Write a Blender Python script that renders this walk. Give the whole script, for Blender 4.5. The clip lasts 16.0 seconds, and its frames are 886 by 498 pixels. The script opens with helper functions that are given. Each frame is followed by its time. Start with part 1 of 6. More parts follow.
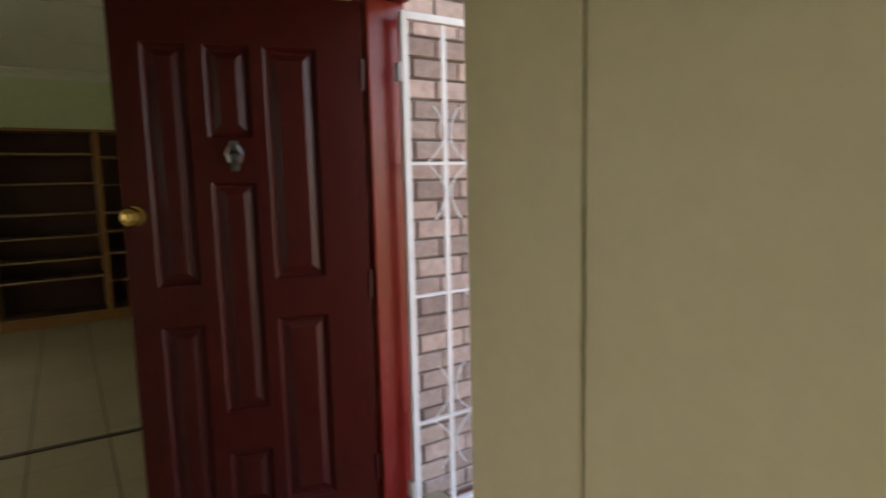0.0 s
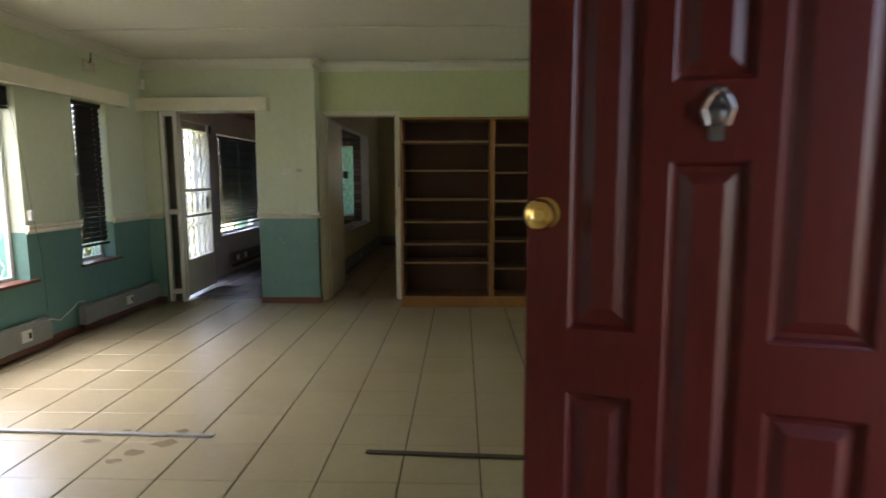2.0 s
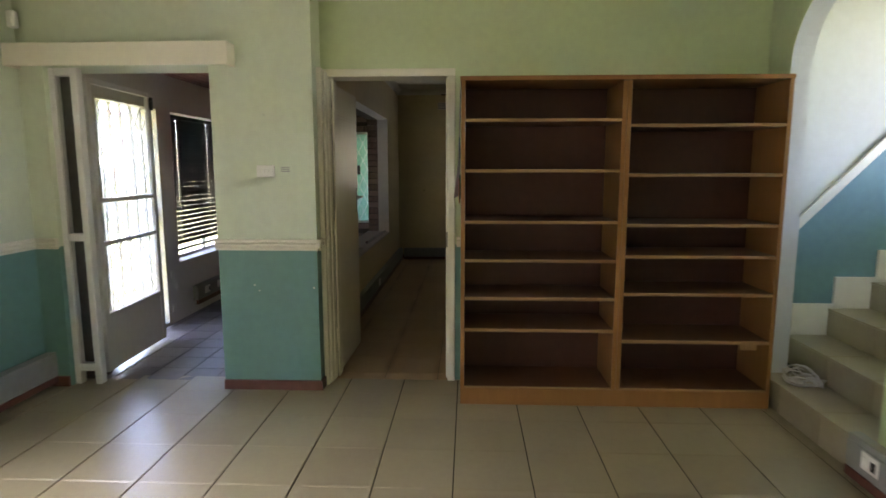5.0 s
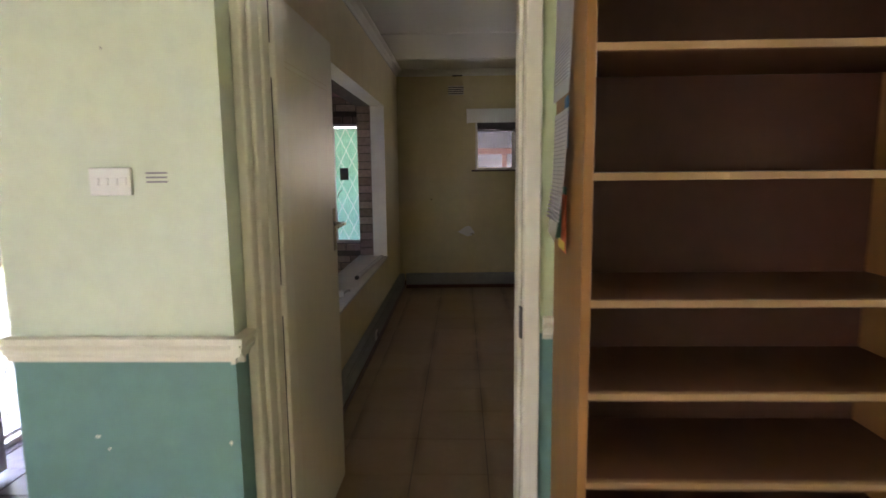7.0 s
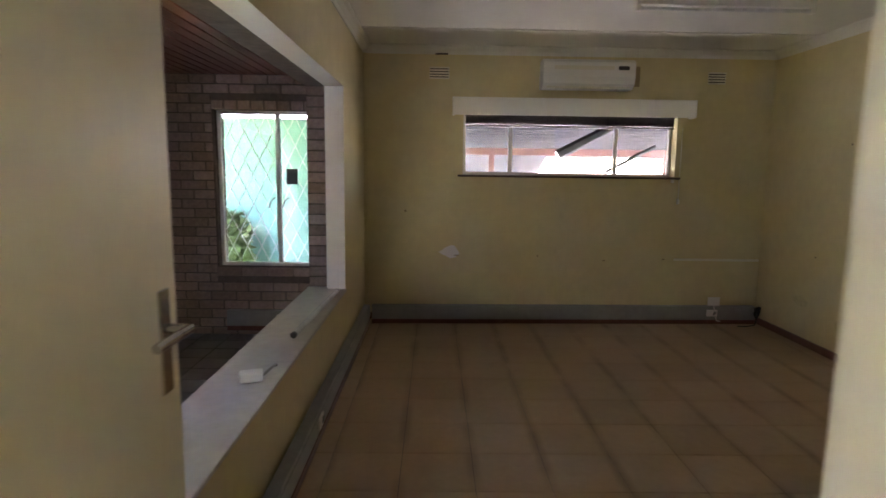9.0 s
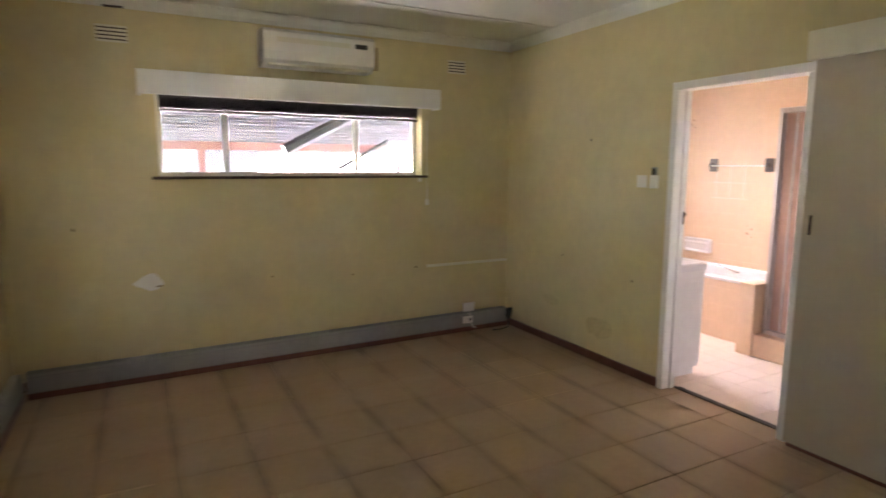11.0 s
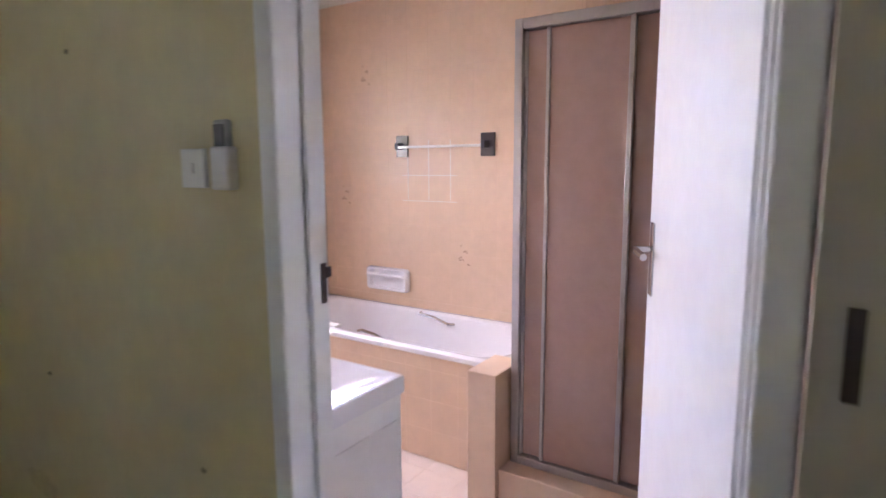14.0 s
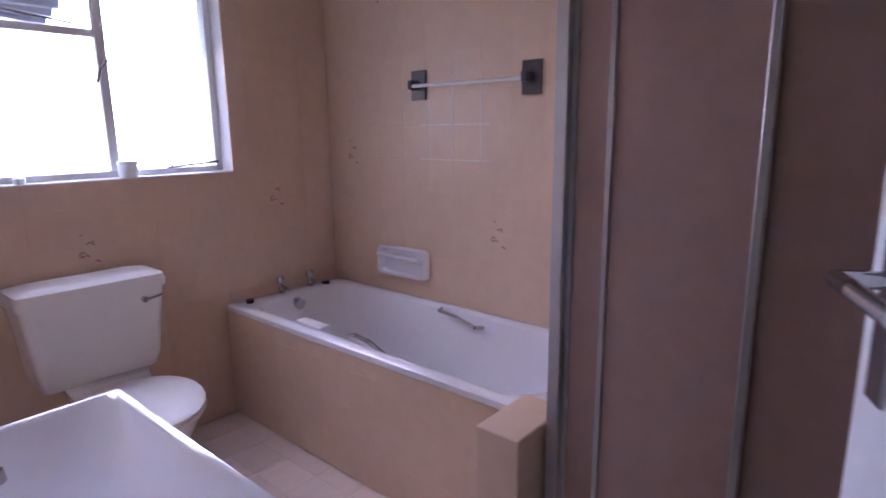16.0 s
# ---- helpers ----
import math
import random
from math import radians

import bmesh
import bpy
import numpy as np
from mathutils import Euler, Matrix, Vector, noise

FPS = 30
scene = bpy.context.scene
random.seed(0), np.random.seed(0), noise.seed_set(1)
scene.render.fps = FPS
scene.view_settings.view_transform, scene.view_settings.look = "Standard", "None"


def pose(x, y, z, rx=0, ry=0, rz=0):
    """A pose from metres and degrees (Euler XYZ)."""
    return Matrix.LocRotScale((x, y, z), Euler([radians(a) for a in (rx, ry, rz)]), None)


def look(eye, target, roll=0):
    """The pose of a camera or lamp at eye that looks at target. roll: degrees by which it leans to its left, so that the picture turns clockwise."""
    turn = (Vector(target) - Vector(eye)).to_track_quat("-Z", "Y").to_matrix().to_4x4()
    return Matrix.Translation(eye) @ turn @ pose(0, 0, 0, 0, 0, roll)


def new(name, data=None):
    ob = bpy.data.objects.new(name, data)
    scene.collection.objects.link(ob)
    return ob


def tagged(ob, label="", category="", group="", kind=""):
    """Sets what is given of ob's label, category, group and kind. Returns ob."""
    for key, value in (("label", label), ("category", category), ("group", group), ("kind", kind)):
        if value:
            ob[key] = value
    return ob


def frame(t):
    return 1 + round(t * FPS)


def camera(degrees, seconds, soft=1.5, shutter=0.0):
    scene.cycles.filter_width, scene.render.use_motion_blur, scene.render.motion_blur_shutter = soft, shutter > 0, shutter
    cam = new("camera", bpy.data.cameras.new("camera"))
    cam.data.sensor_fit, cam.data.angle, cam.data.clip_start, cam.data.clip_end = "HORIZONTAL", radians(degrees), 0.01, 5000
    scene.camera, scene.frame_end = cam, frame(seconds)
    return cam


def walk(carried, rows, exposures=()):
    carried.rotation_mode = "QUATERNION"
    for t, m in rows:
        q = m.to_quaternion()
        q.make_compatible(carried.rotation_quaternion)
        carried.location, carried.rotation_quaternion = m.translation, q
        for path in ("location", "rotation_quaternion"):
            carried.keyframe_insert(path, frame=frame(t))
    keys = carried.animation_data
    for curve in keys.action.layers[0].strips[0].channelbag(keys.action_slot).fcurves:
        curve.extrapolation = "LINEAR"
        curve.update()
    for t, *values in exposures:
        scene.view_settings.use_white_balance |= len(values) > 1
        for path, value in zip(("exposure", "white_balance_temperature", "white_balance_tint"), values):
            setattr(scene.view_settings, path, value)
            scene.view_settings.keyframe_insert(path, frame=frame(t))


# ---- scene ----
cam = camera(75.0, 16.0, soft=1.6, shutter=0.5)
PATH = [
    (0, (0.3, -0.693, 1.39), (1.389, 0.968, 1.151), -1.4),
    (0.5, (0.357, -0.594, 1.428), (1.064, 1.260, 1.173), -1.3),
    (1, (0.405, -0.33, 1.397), (0.772, 1.622, 1.162), -0.9),
    (1.5, (0.393, -0.068, 1.387), (0.506, 1.915, 1.149), -0.6),
    (2, (0.324, 0.243, 1.368), (0.26, 2.227, 1.123), -0.2),
    (2.5, (0.234, 0.612, 1.383), (0.033, 2.585, 1.123), -0.1),
    (3, (0.203, 1.002, 1.388), (-0.053, 2.968, 1.124), 0.1),
    (3.5, (0.073, 1.394, 1.434), (-0.134, 3.364, 1.158), 0.1),
    (4, (-0.06, 1.83, 1.458), (-0.21, 3.804, 1.18), 0.1),
    (6.5, (-0.521, 4.417, 1.46), (-0.58, 6.397, 1.185), -0.3),
    (7, (-0.595, 4.908, 1.461), (-0.661, 6.889, 1.191), -0.6),
    (7.5, (-0.652, 5.373, 1.462), (-0.729, 7.354, 1.196), -0.8),
    (8, (-0.718, 5.807, 1.486), (-0.786, 7.787, 1.214), -0.0),
    (10.5, (-0.624, 7.229, 1.533), (-0.022, 9.115, 1.252), 0.4),
    (11, (-0.569, 7.519, 1.542), (0.355, 9.271, 1.259), 0.2),
    (11.5, (-0.265, 7.816, 1.532), (0.862, 9.444, 1.25), -0.1),
    (12, (0.125, 8.188, 1.496), (1.394, 9.708, 1.215), -0.2),
    (12.5, (0.572, 8.535, 1.472), (1.977, 9.93, 1.192), -0.3),
    (13, (1.01, 8.878, 1.459), (2.499, 10.182, 1.176), -0.2),
    (13.5, (1.44, 9.146, 1.44), (3.04, 10.312, 1.158), -0.1),
    (14, (1.827, 9.338, 1.445), (3.478, 10.43, 1.161), -0.3),
    (14.5, (2.127, 9.457, 1.477), (3.777, 10.546, 1.173), -0.8),
    (15, (2.401, 9.543, 1.488), (4.04, 10.641, 1.156), -0.7),
    (15.5, (2.569, 9.589, 1.407), (4.14, 10.779, 1.071), -0.9),
    (16, (2.697, 9.679, 1.371), (4.181, 10.956, 0.964), -0.7),
]
EXPOSURE = [(0, 3.4, 8000, 21), (1.0, 3.85, 7400, 22), (2.0, 4.2, 7100, 25), (3.0, 4.55, 7100, 25), (4.5, 4.95, 7050, 27), (6.5, 5.65, 6650, 35), (8.0, 6.35, 6700, 37),
            (10.5, 7.3, 6850, 32), (11.0, 7.5, 6750, 33), (12.0, 7.4, 6450, 34), (13.0, 7.25, 6150, 34), (14.0, 6.8, 5850, 36), (14.5, 6.3, 5800, 39), (15.5, 5.7, 5480, 42), (16.0, 5.5, 5200, 43)]
walk(cam, [(t, look(eye, target, roll)) for t, eye, target, roll in PATH],
     EXPOSURE)

# ---- sky, sun ----
world = bpy.data.worlds.new("world")
scene.world = world
world.use_nodes = True
wn = world.node_tree.nodes
sky = wn.new("ShaderNodeTexSky")
sky.sky_type = "NISHITA"
sky.sun_disc = False
sky.sun_elevation = radians(74)
sky.sun_rotation = radians(-18)
world.node_tree.links.new(sky.outputs[0], wn["Background"].inputs[0])
wn["Background"].inputs[1].default_value = 0.14
sun_data = bpy.data.lights.new("sun", "SUN")
sun_data.energy, sun_data.angle, sun_data.color = 4.2, radians(0.6), (1.0, 0.95, 0.86)
sun = new("sun", sun_data)
sun.matrix_world = look((-5, 15, 55), (0, 0, 0))


# ---- materials ----
def mat(name, col, rough=0.6, metal=0.0, var=0.12, scale=3.0, bump=0.0, bscale=60.0, stain=0.12, spec=0.5,
        trans=0.0, ior=1.45, coat=0.0, rand=0.0, col2=None, stretch=(1, 1, 1), alpha=1.0):
    """A procedural surface: a base colour broken by coarse stains and fine grain, with fine relief."""
    m = bpy.data.materials.new(name)
    m.use_nodes = True
    nt = m.node_tree
    b = nt.nodes["Principled BSDF"]
    b.inputs["Roughness"].default_value = rough
    b.inputs["Metallic"].default_value = metal
    b.inputs["Specular IOR Level"].default_value = spec
    b.inputs["Transmission Weight"].default_value = trans
    b.inputs["IOR"].default_value = ior
    b.inputs["Coat Weight"].default_value = coat
    b.inputs["Alpha"].default_value = alpha
    geo = nt.nodes.new("ShaderNodeNewGeometry")
    mp = nt.nodes.new("ShaderNodeMapping")
    mp.inputs["Scale"].default_value = stretch
    nt.links.new(geo.outputs["Position"], mp.inputs["Vector"])

    def noise_tex(sc, detail=4.0, rough_=0.6):
        n = nt.nodes.new("ShaderNodeTexNoise")
        n.inputs["Scale"].default_value, n.inputs["Detail"].default_value, n.inputs["Roughness"].default_value = sc, detail, rough_
        nt.links.new(mp.outputs[0], n.inputs["Vector"])
        return n.outputs["Fac"]

    def mixed(a, c, fac, lo, hi):
        r = nt.nodes.new("ShaderNodeMapRange")
        r.inputs["From Min"].default_value, r.inputs["From Max"].default_value = 0.3, 0.7
        r.inputs["To Min"].default_value, r.inputs["To Max"].default_value = lo, hi
        nt.links.new(fac, r.inputs["Value"])
        mx = nt.nodes.new("ShaderNodeMix")
        mx.data_type = "RGBA"
        nt.links.new(r.outputs[0], mx.inputs["Factor"])
        for slot, v in ((6, a), (7, c)):
            if isinstance(v, tuple):
                mx.inputs[slot].default_value = (*v, 1)
            else:
                nt.links.new(v, mx.inputs[slot])
        return mx.outputs[2]

    dark = tuple(c * (1 - var * 2.2) for c in col)
    out = mixed(col2 or dark, col, noise_tex(scale * 6), 0.25 if col2 is None else 0.0, 1.0)
    if stain:
        dirt = tuple(c * k for c, k in zip(col, (0.62, 0.56, 0.46)))
        out = mixed(out, dirt, noise_tex(scale * 0.45, 5.0), 0.0, stain)
    if rand:
        info = nt.nodes.new("ShaderNodeObjectInfo")
        hs = nt.nodes.new("ShaderNodeHueSaturation")
        r = nt.nodes.new("ShaderNodeMapRange")
        r.inputs["To Min"].default_value, r.inputs["To Max"].default_value = 1 - rand, 1 + rand
        nt.links.new(info.outputs["Random"], r.inputs["Value"])
        nt.links.new(r.outputs[0], hs.inputs["Value"])
        nt.links.new(out, hs.inputs["Color"])
        out = hs.outputs[0]
    nt.links.new(out, b.inputs["Base Color"])
    rr = nt.nodes.new("ShaderNodeMapRange")
    rr.inputs["To Min"].default_value, rr.inputs["To Max"].default_value = max(0.02, rough - 0.05), min(1, rough + 0.05)
    nt.links.new(noise_tex(scale * 2), rr.inputs["Value"])
    nt.links.new(rr.outputs[0], b.inputs["Roughness"])
    if bump:
        bp = nt.nodes.new("ShaderNodeBump")
        bp.inputs["Strength"].default_value, bp.inputs["Distance"].default_value = 0.5, bump
        nt.links.new(noise_tex(bscale, 3.0), bp.inputs["Height"])
        nt.links.new(bp.outputs[0], b.inputs["Normal"])
    return m


def glass(name, col=(0.95, 0.98, 0.97), rough=0.0):
    m = bpy.data.materials.new(name)
    m.use_nodes = True
    b = m.node_tree.nodes["Principled BSDF"]
    b.inputs["Base Color"].default_value = (*col, 1)
    b.inputs["Transmission Weight"].default_value = 1.0
    b.inputs["Roughness"].default_value = rough
    b.inputs["IOR"].default_value = 1.45
    return m


GREEN = mat("green_wall_paint", (0.57, 0.66, 0.40), 0.55, var=0.04, stain=0.10, bump=0.0007, bscale=140)
PALE = mat("pale_green_wall_paint", (0.65, 0.715, 0.555), 0.55, var=0.04, stain=0.10, bump=0.0007, bscale=140)
TEAL = mat("teal_dado_paint", (0.135, 0.285, 0.25), 0.45, var=0.06, stain=0.15, bump=0.0007, bscale=140)
LILAC = mat("lilac_wall_paint", (0.62, 0.66, 0.74), 0.6, var=0.04, stain=0.12, bump=0.001, bscale=140)
BLUE = mat("blue_dado_paint", (0.16, 0.32, 0.40), 0.5, var=0.06, stain=0.2)
YELLOW = mat("yellow_wall_paint", (0.68, 0.59, 0.34), 0.5, var=0.05, stain=0.38, scale=2.0, bump=0.0015, bscale=120)
OLIVE = mat("olive_cream_paint", (0.58, 0.52, 0.34), 0.4, var=0.03, stain=0.06)
CEIL = mat("ceiling_paint", (0.70, 0.70, 0.62), 0.8, var=0.03, stain=0.12, bump=0.001)
CREAM = mat("cream_gloss_paint", (0.74, 0.71, 0.58), 0.52, var=0.04, stain=0.10, bump=0.0003, bscale=40)
DOORCREAM = mat("cream_gloss_door_enamel", (0.70, 0.66, 0.51), 0.42, var=0.03, stain=0.10, bump=0.0004, bscale=25, stretch=(1, 1, 0.4))
WHITE = mat("white_gloss_paint", (0.80, 0.79, 0.76), 0.38, var=0.03, stain=0.06, bump=0.0003, bscale=40)
WHITEWALL = mat("white_plaster", (0.76, 0.74, 0.70), 0.7, var=0.03, stain=0.1, bump=0.001)
BROWNTILE = mat("red_brown_glazed_tile", (0.17, 0.06, 0.04), 0.3, var=0.15, stain=0.2)
FLOORTILE = mat("cream_floor_tile", (0.325, 0.28, 0.18), 0.32, spec=0.9, ior=1.6, var=0.06, stain=0.35, scale=4.0, bump=0.0008, bscale=30, rand=0.05)
BEDTILE = mat("beige_floor_tile", (0.46, 0.325, 0.195), 0.44, var=0.06, stain=0.40, scale=4.0, bump=0.0008, bscale=30, rand=0.06)


def add_joint_grime(m, half, reach, strength, colour):
    """Old brown grime worked into a tile from its joints, uneven along the run."""
    nt = m.node_tree
    b = nt.nodes["Principled BSDF"]
    base = b.inputs["Base Color"].links[0].from_socket
    tc = nt.nodes.new("ShaderNodeTexCoord")
    sep = nt.nodes.new("ShaderNodeSeparateXYZ")
    nt.links.new(tc.outputs["Object"], sep.inputs[0])
    geo = nt.nodes.new("ShaderNodeNewGeometry")
    nz = nt.nodes.new("ShaderNodeTexNoise")
    nz.inputs["Scale"].default_value, nz.inputs["Detail"].default_value = 2.2, 4.0
    nt.links.new(geo.outputs["Position"], nz.inputs["Vector"])
    near = None
    for axis, weight in ((0, 1.0), (1, 0.12)):
        ab = nt.nodes.new("ShaderNodeMath")
        ab.operation = "ABSOLUTE"
        nt.links.new(sep.outputs[axis], ab.inputs[0])
        r = nt.nodes.new("ShaderNodeMapRange")
        r.interpolation_type = "SMOOTHSTEP"
        r.inputs["From Min"].default_value, r.inputs["From Max"].default_value = half - reach, half
        r.inputs["To Max"].default_value = weight
        nt.links.new(ab.outputs[0], r.inputs["Value"])
        if near is None:
            near = r.outputs[0]
        else:
            mx = nt.nodes.new("ShaderNodeMath")
            mx.operation = "MAXIMUM"
            nt.links.new(near, mx.inputs[0])
            nt.links.new(r.outputs[0], mx.inputs[1])
            near = mx.outputs[0]
    rn = nt.nodes.new("ShaderNodeMapRange")
    rn.inputs["From Min"].default_value, rn.inputs["From Max"].default_value = 0.38, 0.62
    rn.inputs["To Min"].default_value, rn.inputs["To Max"].default_value = 0.1 * strength, strength
    nt.links.new(nz.outputs["Fac"], rn.inputs["Value"])
    mul = nt.nodes.new("ShaderNodeMath")
    mul.operation = "MULTIPLY"
    nt.links.new(near, mul.inputs[0])
    nt.links.new(rn.outputs[0], mul.inputs[1])
    mix = nt.nodes.new("ShaderNodeMix")
    mix.data_type = "RGBA"
    nt.links.new(mul.outputs[0], mix.inputs["Factor"])
    nt.links.new(base, mix.inputs[6])
    mix.inputs[7].default_value = (*colour, 1)
    nt.links.new(mix.outputs[2], b.inputs["Base Color"])


add_joint_grime(BEDTILE, 0.183, 0.05, 0.55, (0.17, 0.115, 0.065))
GROUT = mat("dark_grout", (0.07, 0.06, 0.045), 0.9)
TRUNK = mat("grey_steel_trunking", (0.30, 0.31, 0.29), 0.45, var=0.08, stain=0.2, metal=0.0)
PLASTIC = mat("white_plastic", (0.78, 0.77, 0.72), 0.35, var=0.02, stain=0.05)
BLACK = mat("black_plastic", (0.02, 0.02, 0.02), 0.4)
BLIND = mat("dark_brown_slat", (0.016, 0.012, 0.011), 0.45, var=0.1, spec=0.3)
RED = mat("red_mahogany_varnish", (0.058, 0.0050, 0.0035), 0.38, spec=0.28, var=0.25, stain=0.45, scale=3.0, stretch=(5, 5, 0.5), bump=0.0006, bscale=30, coat=0.0)
# Glossier copy of RED, its colour brightened for porch light on the jambs.
REDLIT = mat("porch_lit_red_varnish", (0.19, 0.012, 0.007), 0.28, spec=0.3, var=0.12, stain=0.2, scale=3.0, stretch=(5, 5, 0.5))
GATE = mat("dull_white_gate_paint", (0.50, 0.50, 0.49), 0.5, var=0.06, stain=0.2)
DARKSTEEL = mat("dark_painted_steel", (0.07, 0.07, 0.08), 0.5, var=0.1)
BRASS = mat("worn_brass", (0.72, 0.48, 0.16), 0.22, metal=1.0, var=0.1)
CHROME = mat("chrome", (0.58, 0.58, 0.60), 0.12, metal=1.0, var=0.04, stain=0)
PEWTER = mat("dull_pewter", (0.13, 0.125, 0.12), 0.42, metal=1.0, var=0.15)
STEELWHITE = mat("white_enamelled_steel", (0.78, 0.78, 0.76), 0.35, var=0.03, stain=0.15)
PELMET = mat("cream_pelmet_paint", (0.82, 0.79, 0.66), 0.5, var=0.03, stain=0.06)
WHITEPELMET = mat("white_pelmet_paint", (0.86, 0.85, 0.81), 0.45, var=0.02, stain=0.05)
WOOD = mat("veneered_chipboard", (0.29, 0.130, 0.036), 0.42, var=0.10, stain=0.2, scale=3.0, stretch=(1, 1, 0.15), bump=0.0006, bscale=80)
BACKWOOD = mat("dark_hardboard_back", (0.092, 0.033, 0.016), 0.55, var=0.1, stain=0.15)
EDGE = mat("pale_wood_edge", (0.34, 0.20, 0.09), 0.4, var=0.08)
# Same wood as WOOD, darkened so shade inside the bays is in the colour.
SHADEDWOOD = mat("shaded_shelf_veneer", (0.14, 0.054, 0.022), 0.45, var=0.1, stain=0.2)
DARKWOOD = mat("dark_stained_wood", (0.045, 0.02, 0.012), 0.3, var=0.2, stretch=(3, 3, 0.6))
REDBOARD = mat("red_brown_ceiling_board", (0.20, 0.055, 0.03), 0.5, var=0.15, stretch=(1, 6, 1))
SLATE = mat("grey_slate_tile", (0.17, 0.16, 0.17), 0.32, var=0.15, stain=0.3, rand=0.2, bump=0.002, bscale=25)
BRICKM = mat("face_brick", (0.38, 0.285, 0.245), 0.85, var=0.2, stain=0.25, scale=5.0, bump=0.004, bscale=70, rand=0.28)
MORTAR = mat("dark_mortar", (0.16, 0.13, 0.11), 0.95, var=0.2, bump=0.002)
CONCRETE = mat("grey_plaster", (0.33, 0.31, 0.29), 0.85, var=0.12, stain=0.2, bump=0.002)
ALU = mat("aluminium_strip", (0.42, 0.44, 0.46), 0.35, metal=0.7, var=0.12)
STRIP = mat("dark_rubber_strip", (0.05, 0.045, 0.035), 0.6)
STAIN = mat("dried_glue_stain", (0.20, 0.16, 0.10), 0.7)
PAPER = mat("printed_paper", (0.75, 0.75, 0.76), 0.8, var=0.02, stain=0.03)
DARKINK = mat("dark_ink", (0.28, 0.28, 0.29), 0.8, stain=0)
INK = mat("grey_ink", (0.58, 0.58, 0.61), 0.8, stain=0)
CARD_G = mat("green_card", (0.03, 0.24, 0.16), 0.6)
CARD_R = mat("orange_red_card", (0.62, 0.13, 0.04), 0.6)
CARD_B = mat("blue_card", (0.03, 0.18, 0.42), 0.6)
CARD_Y = mat("yellow_card", (0.65, 0.50, 0.05), 0.6)
LEAFPAINT = mat("green_stencil_paint", (0.17, 0.23, 0.11), 0.7)
CERAMIC = mat("white_glazed_ceramic", (0.80, 0.79, 0.80), 0.1, var=0.015, stain=0.04, coat=0.3)
BATHTILE = mat("peach_wall_tile", (0.72, 0.535, 0.375), 0.38, var=0.04, stain=0.12, rand=0.015)
BATHGROUT = mat("pale_grout", (0.68, 0.50, 0.35), 0.85)
BATHFLOOR = mat("pale_floor_tile", (0.72, 0.60, 0.50), 0.3, var=0.04, stain=0.15, rand=0.04)
MOTIF = mat("brown_tile_motif", (0.36, 0.20, 0.14), 0.3)
ALUFRAME = mat("satin_aluminium_frame", (0.50, 0.49, 0.49), 0.35, metal=0.8, var=0.06)
OBSCURE = mat("frosted_brown_shower_panel", (0.44, 0.30, 0.25), 0.35, var=0.05, bump=0.003, bscale=60, stain=0.1)
CLEAR = glass("clear_glass")
ASPHALT = mat("dark_asphalt", (0.05, 0.05, 0.05), 0.9, var=0.2)
IRON = mat("weathered_galvanised_sheet", (0.035, 0.035, 0.043), 0.5, metal=0.2, var=0.1, stain=0.2)
PINKBEAM = mat("pink_primer_steel", (0.26, 0.11, 0.095), 0.5, var=0.1)
MINT = mat("mint_green_plaster", (0.30, 0.62, 0.50), 0.8, var=0.08, stain=0.2, bump=0.002)
GRASS = mat("grass_ground", (0.15, 0.16, 0.075), 0.9, var=0.3, stain=0.3, bump=0.02, bscale=40)
LEAF = mat("green_leaf", (0.07, 0.13, 0.03), 0.5, var=0.3, rand=0.2)
LEAF2 = mat("pale_green_leaf", (0.16, 0.24, 0.08), 0.5, var=0.3)
BARK = mat("rough_bark", (0.12, 0.08, 0.05), 0.9, bump=0.01)
TUBE = mat("white_glass_tube", (0.75, 0.76, 0.76), 0.25)
GREYDIRTY = mat("grey_dirty_ledge_paint", (0.60, 0.58, 0.55), 0.6, var=0.08, stain=0.3)


# ---- builders ----
def add_box(bm, x0, x1, y0, y1, z0, z1, bev=0.0, seg=1):
    r = bmesh.ops.create_cube(bm, size=1, matrix=Matrix.LocRotScale(
        ((x0 + x1) / 2, (y0 + y1) / 2, (z0 + z1) / 2), None, (abs(x1 - x0), abs(y1 - y0), abs(z1 - z0))))
    if bev:
        edges = list({e for v in r["verts"] for e in v.link_edges})
        bmesh.ops.bevel(bm, geom=edges, offset=bev, segments=seg, affect="EDGES", profile=0.5)
    return bm


def boxes(*rows, bev=0.0, seg=1):
    bm = bmesh.new()
    for r in rows:
        add_box(bm, *r, bev=bev, seg=seg)
    return bm


def add_rod(bm, a, b, r, n=8, r2=None):
    a, b = Vector(a), Vector(b)
    d = b - a
    m = Matrix.Translation((a + b) / 2) @ d.to_track_quat("Z", "Y").to_matrix().to_4x4()
    bmesh.ops.create_cone(bm, cap_ends=True, segments=n, radius1=r, radius2=r if r2 is None else r2, depth=d.length, matrix=m)
    return bm


def rods(r, *pairs, n=8):
    bm = bmesh.new()
    for a, b in pairs:
        add_rod(bm, a, b, r, n)
    return bm


def add_path(bm, pts, r, n=6):
    """A bent round rod through the given points."""
    for a, b in zip(pts, pts[1:]):
        add_rod(bm, a, b, r, n)
    return bm


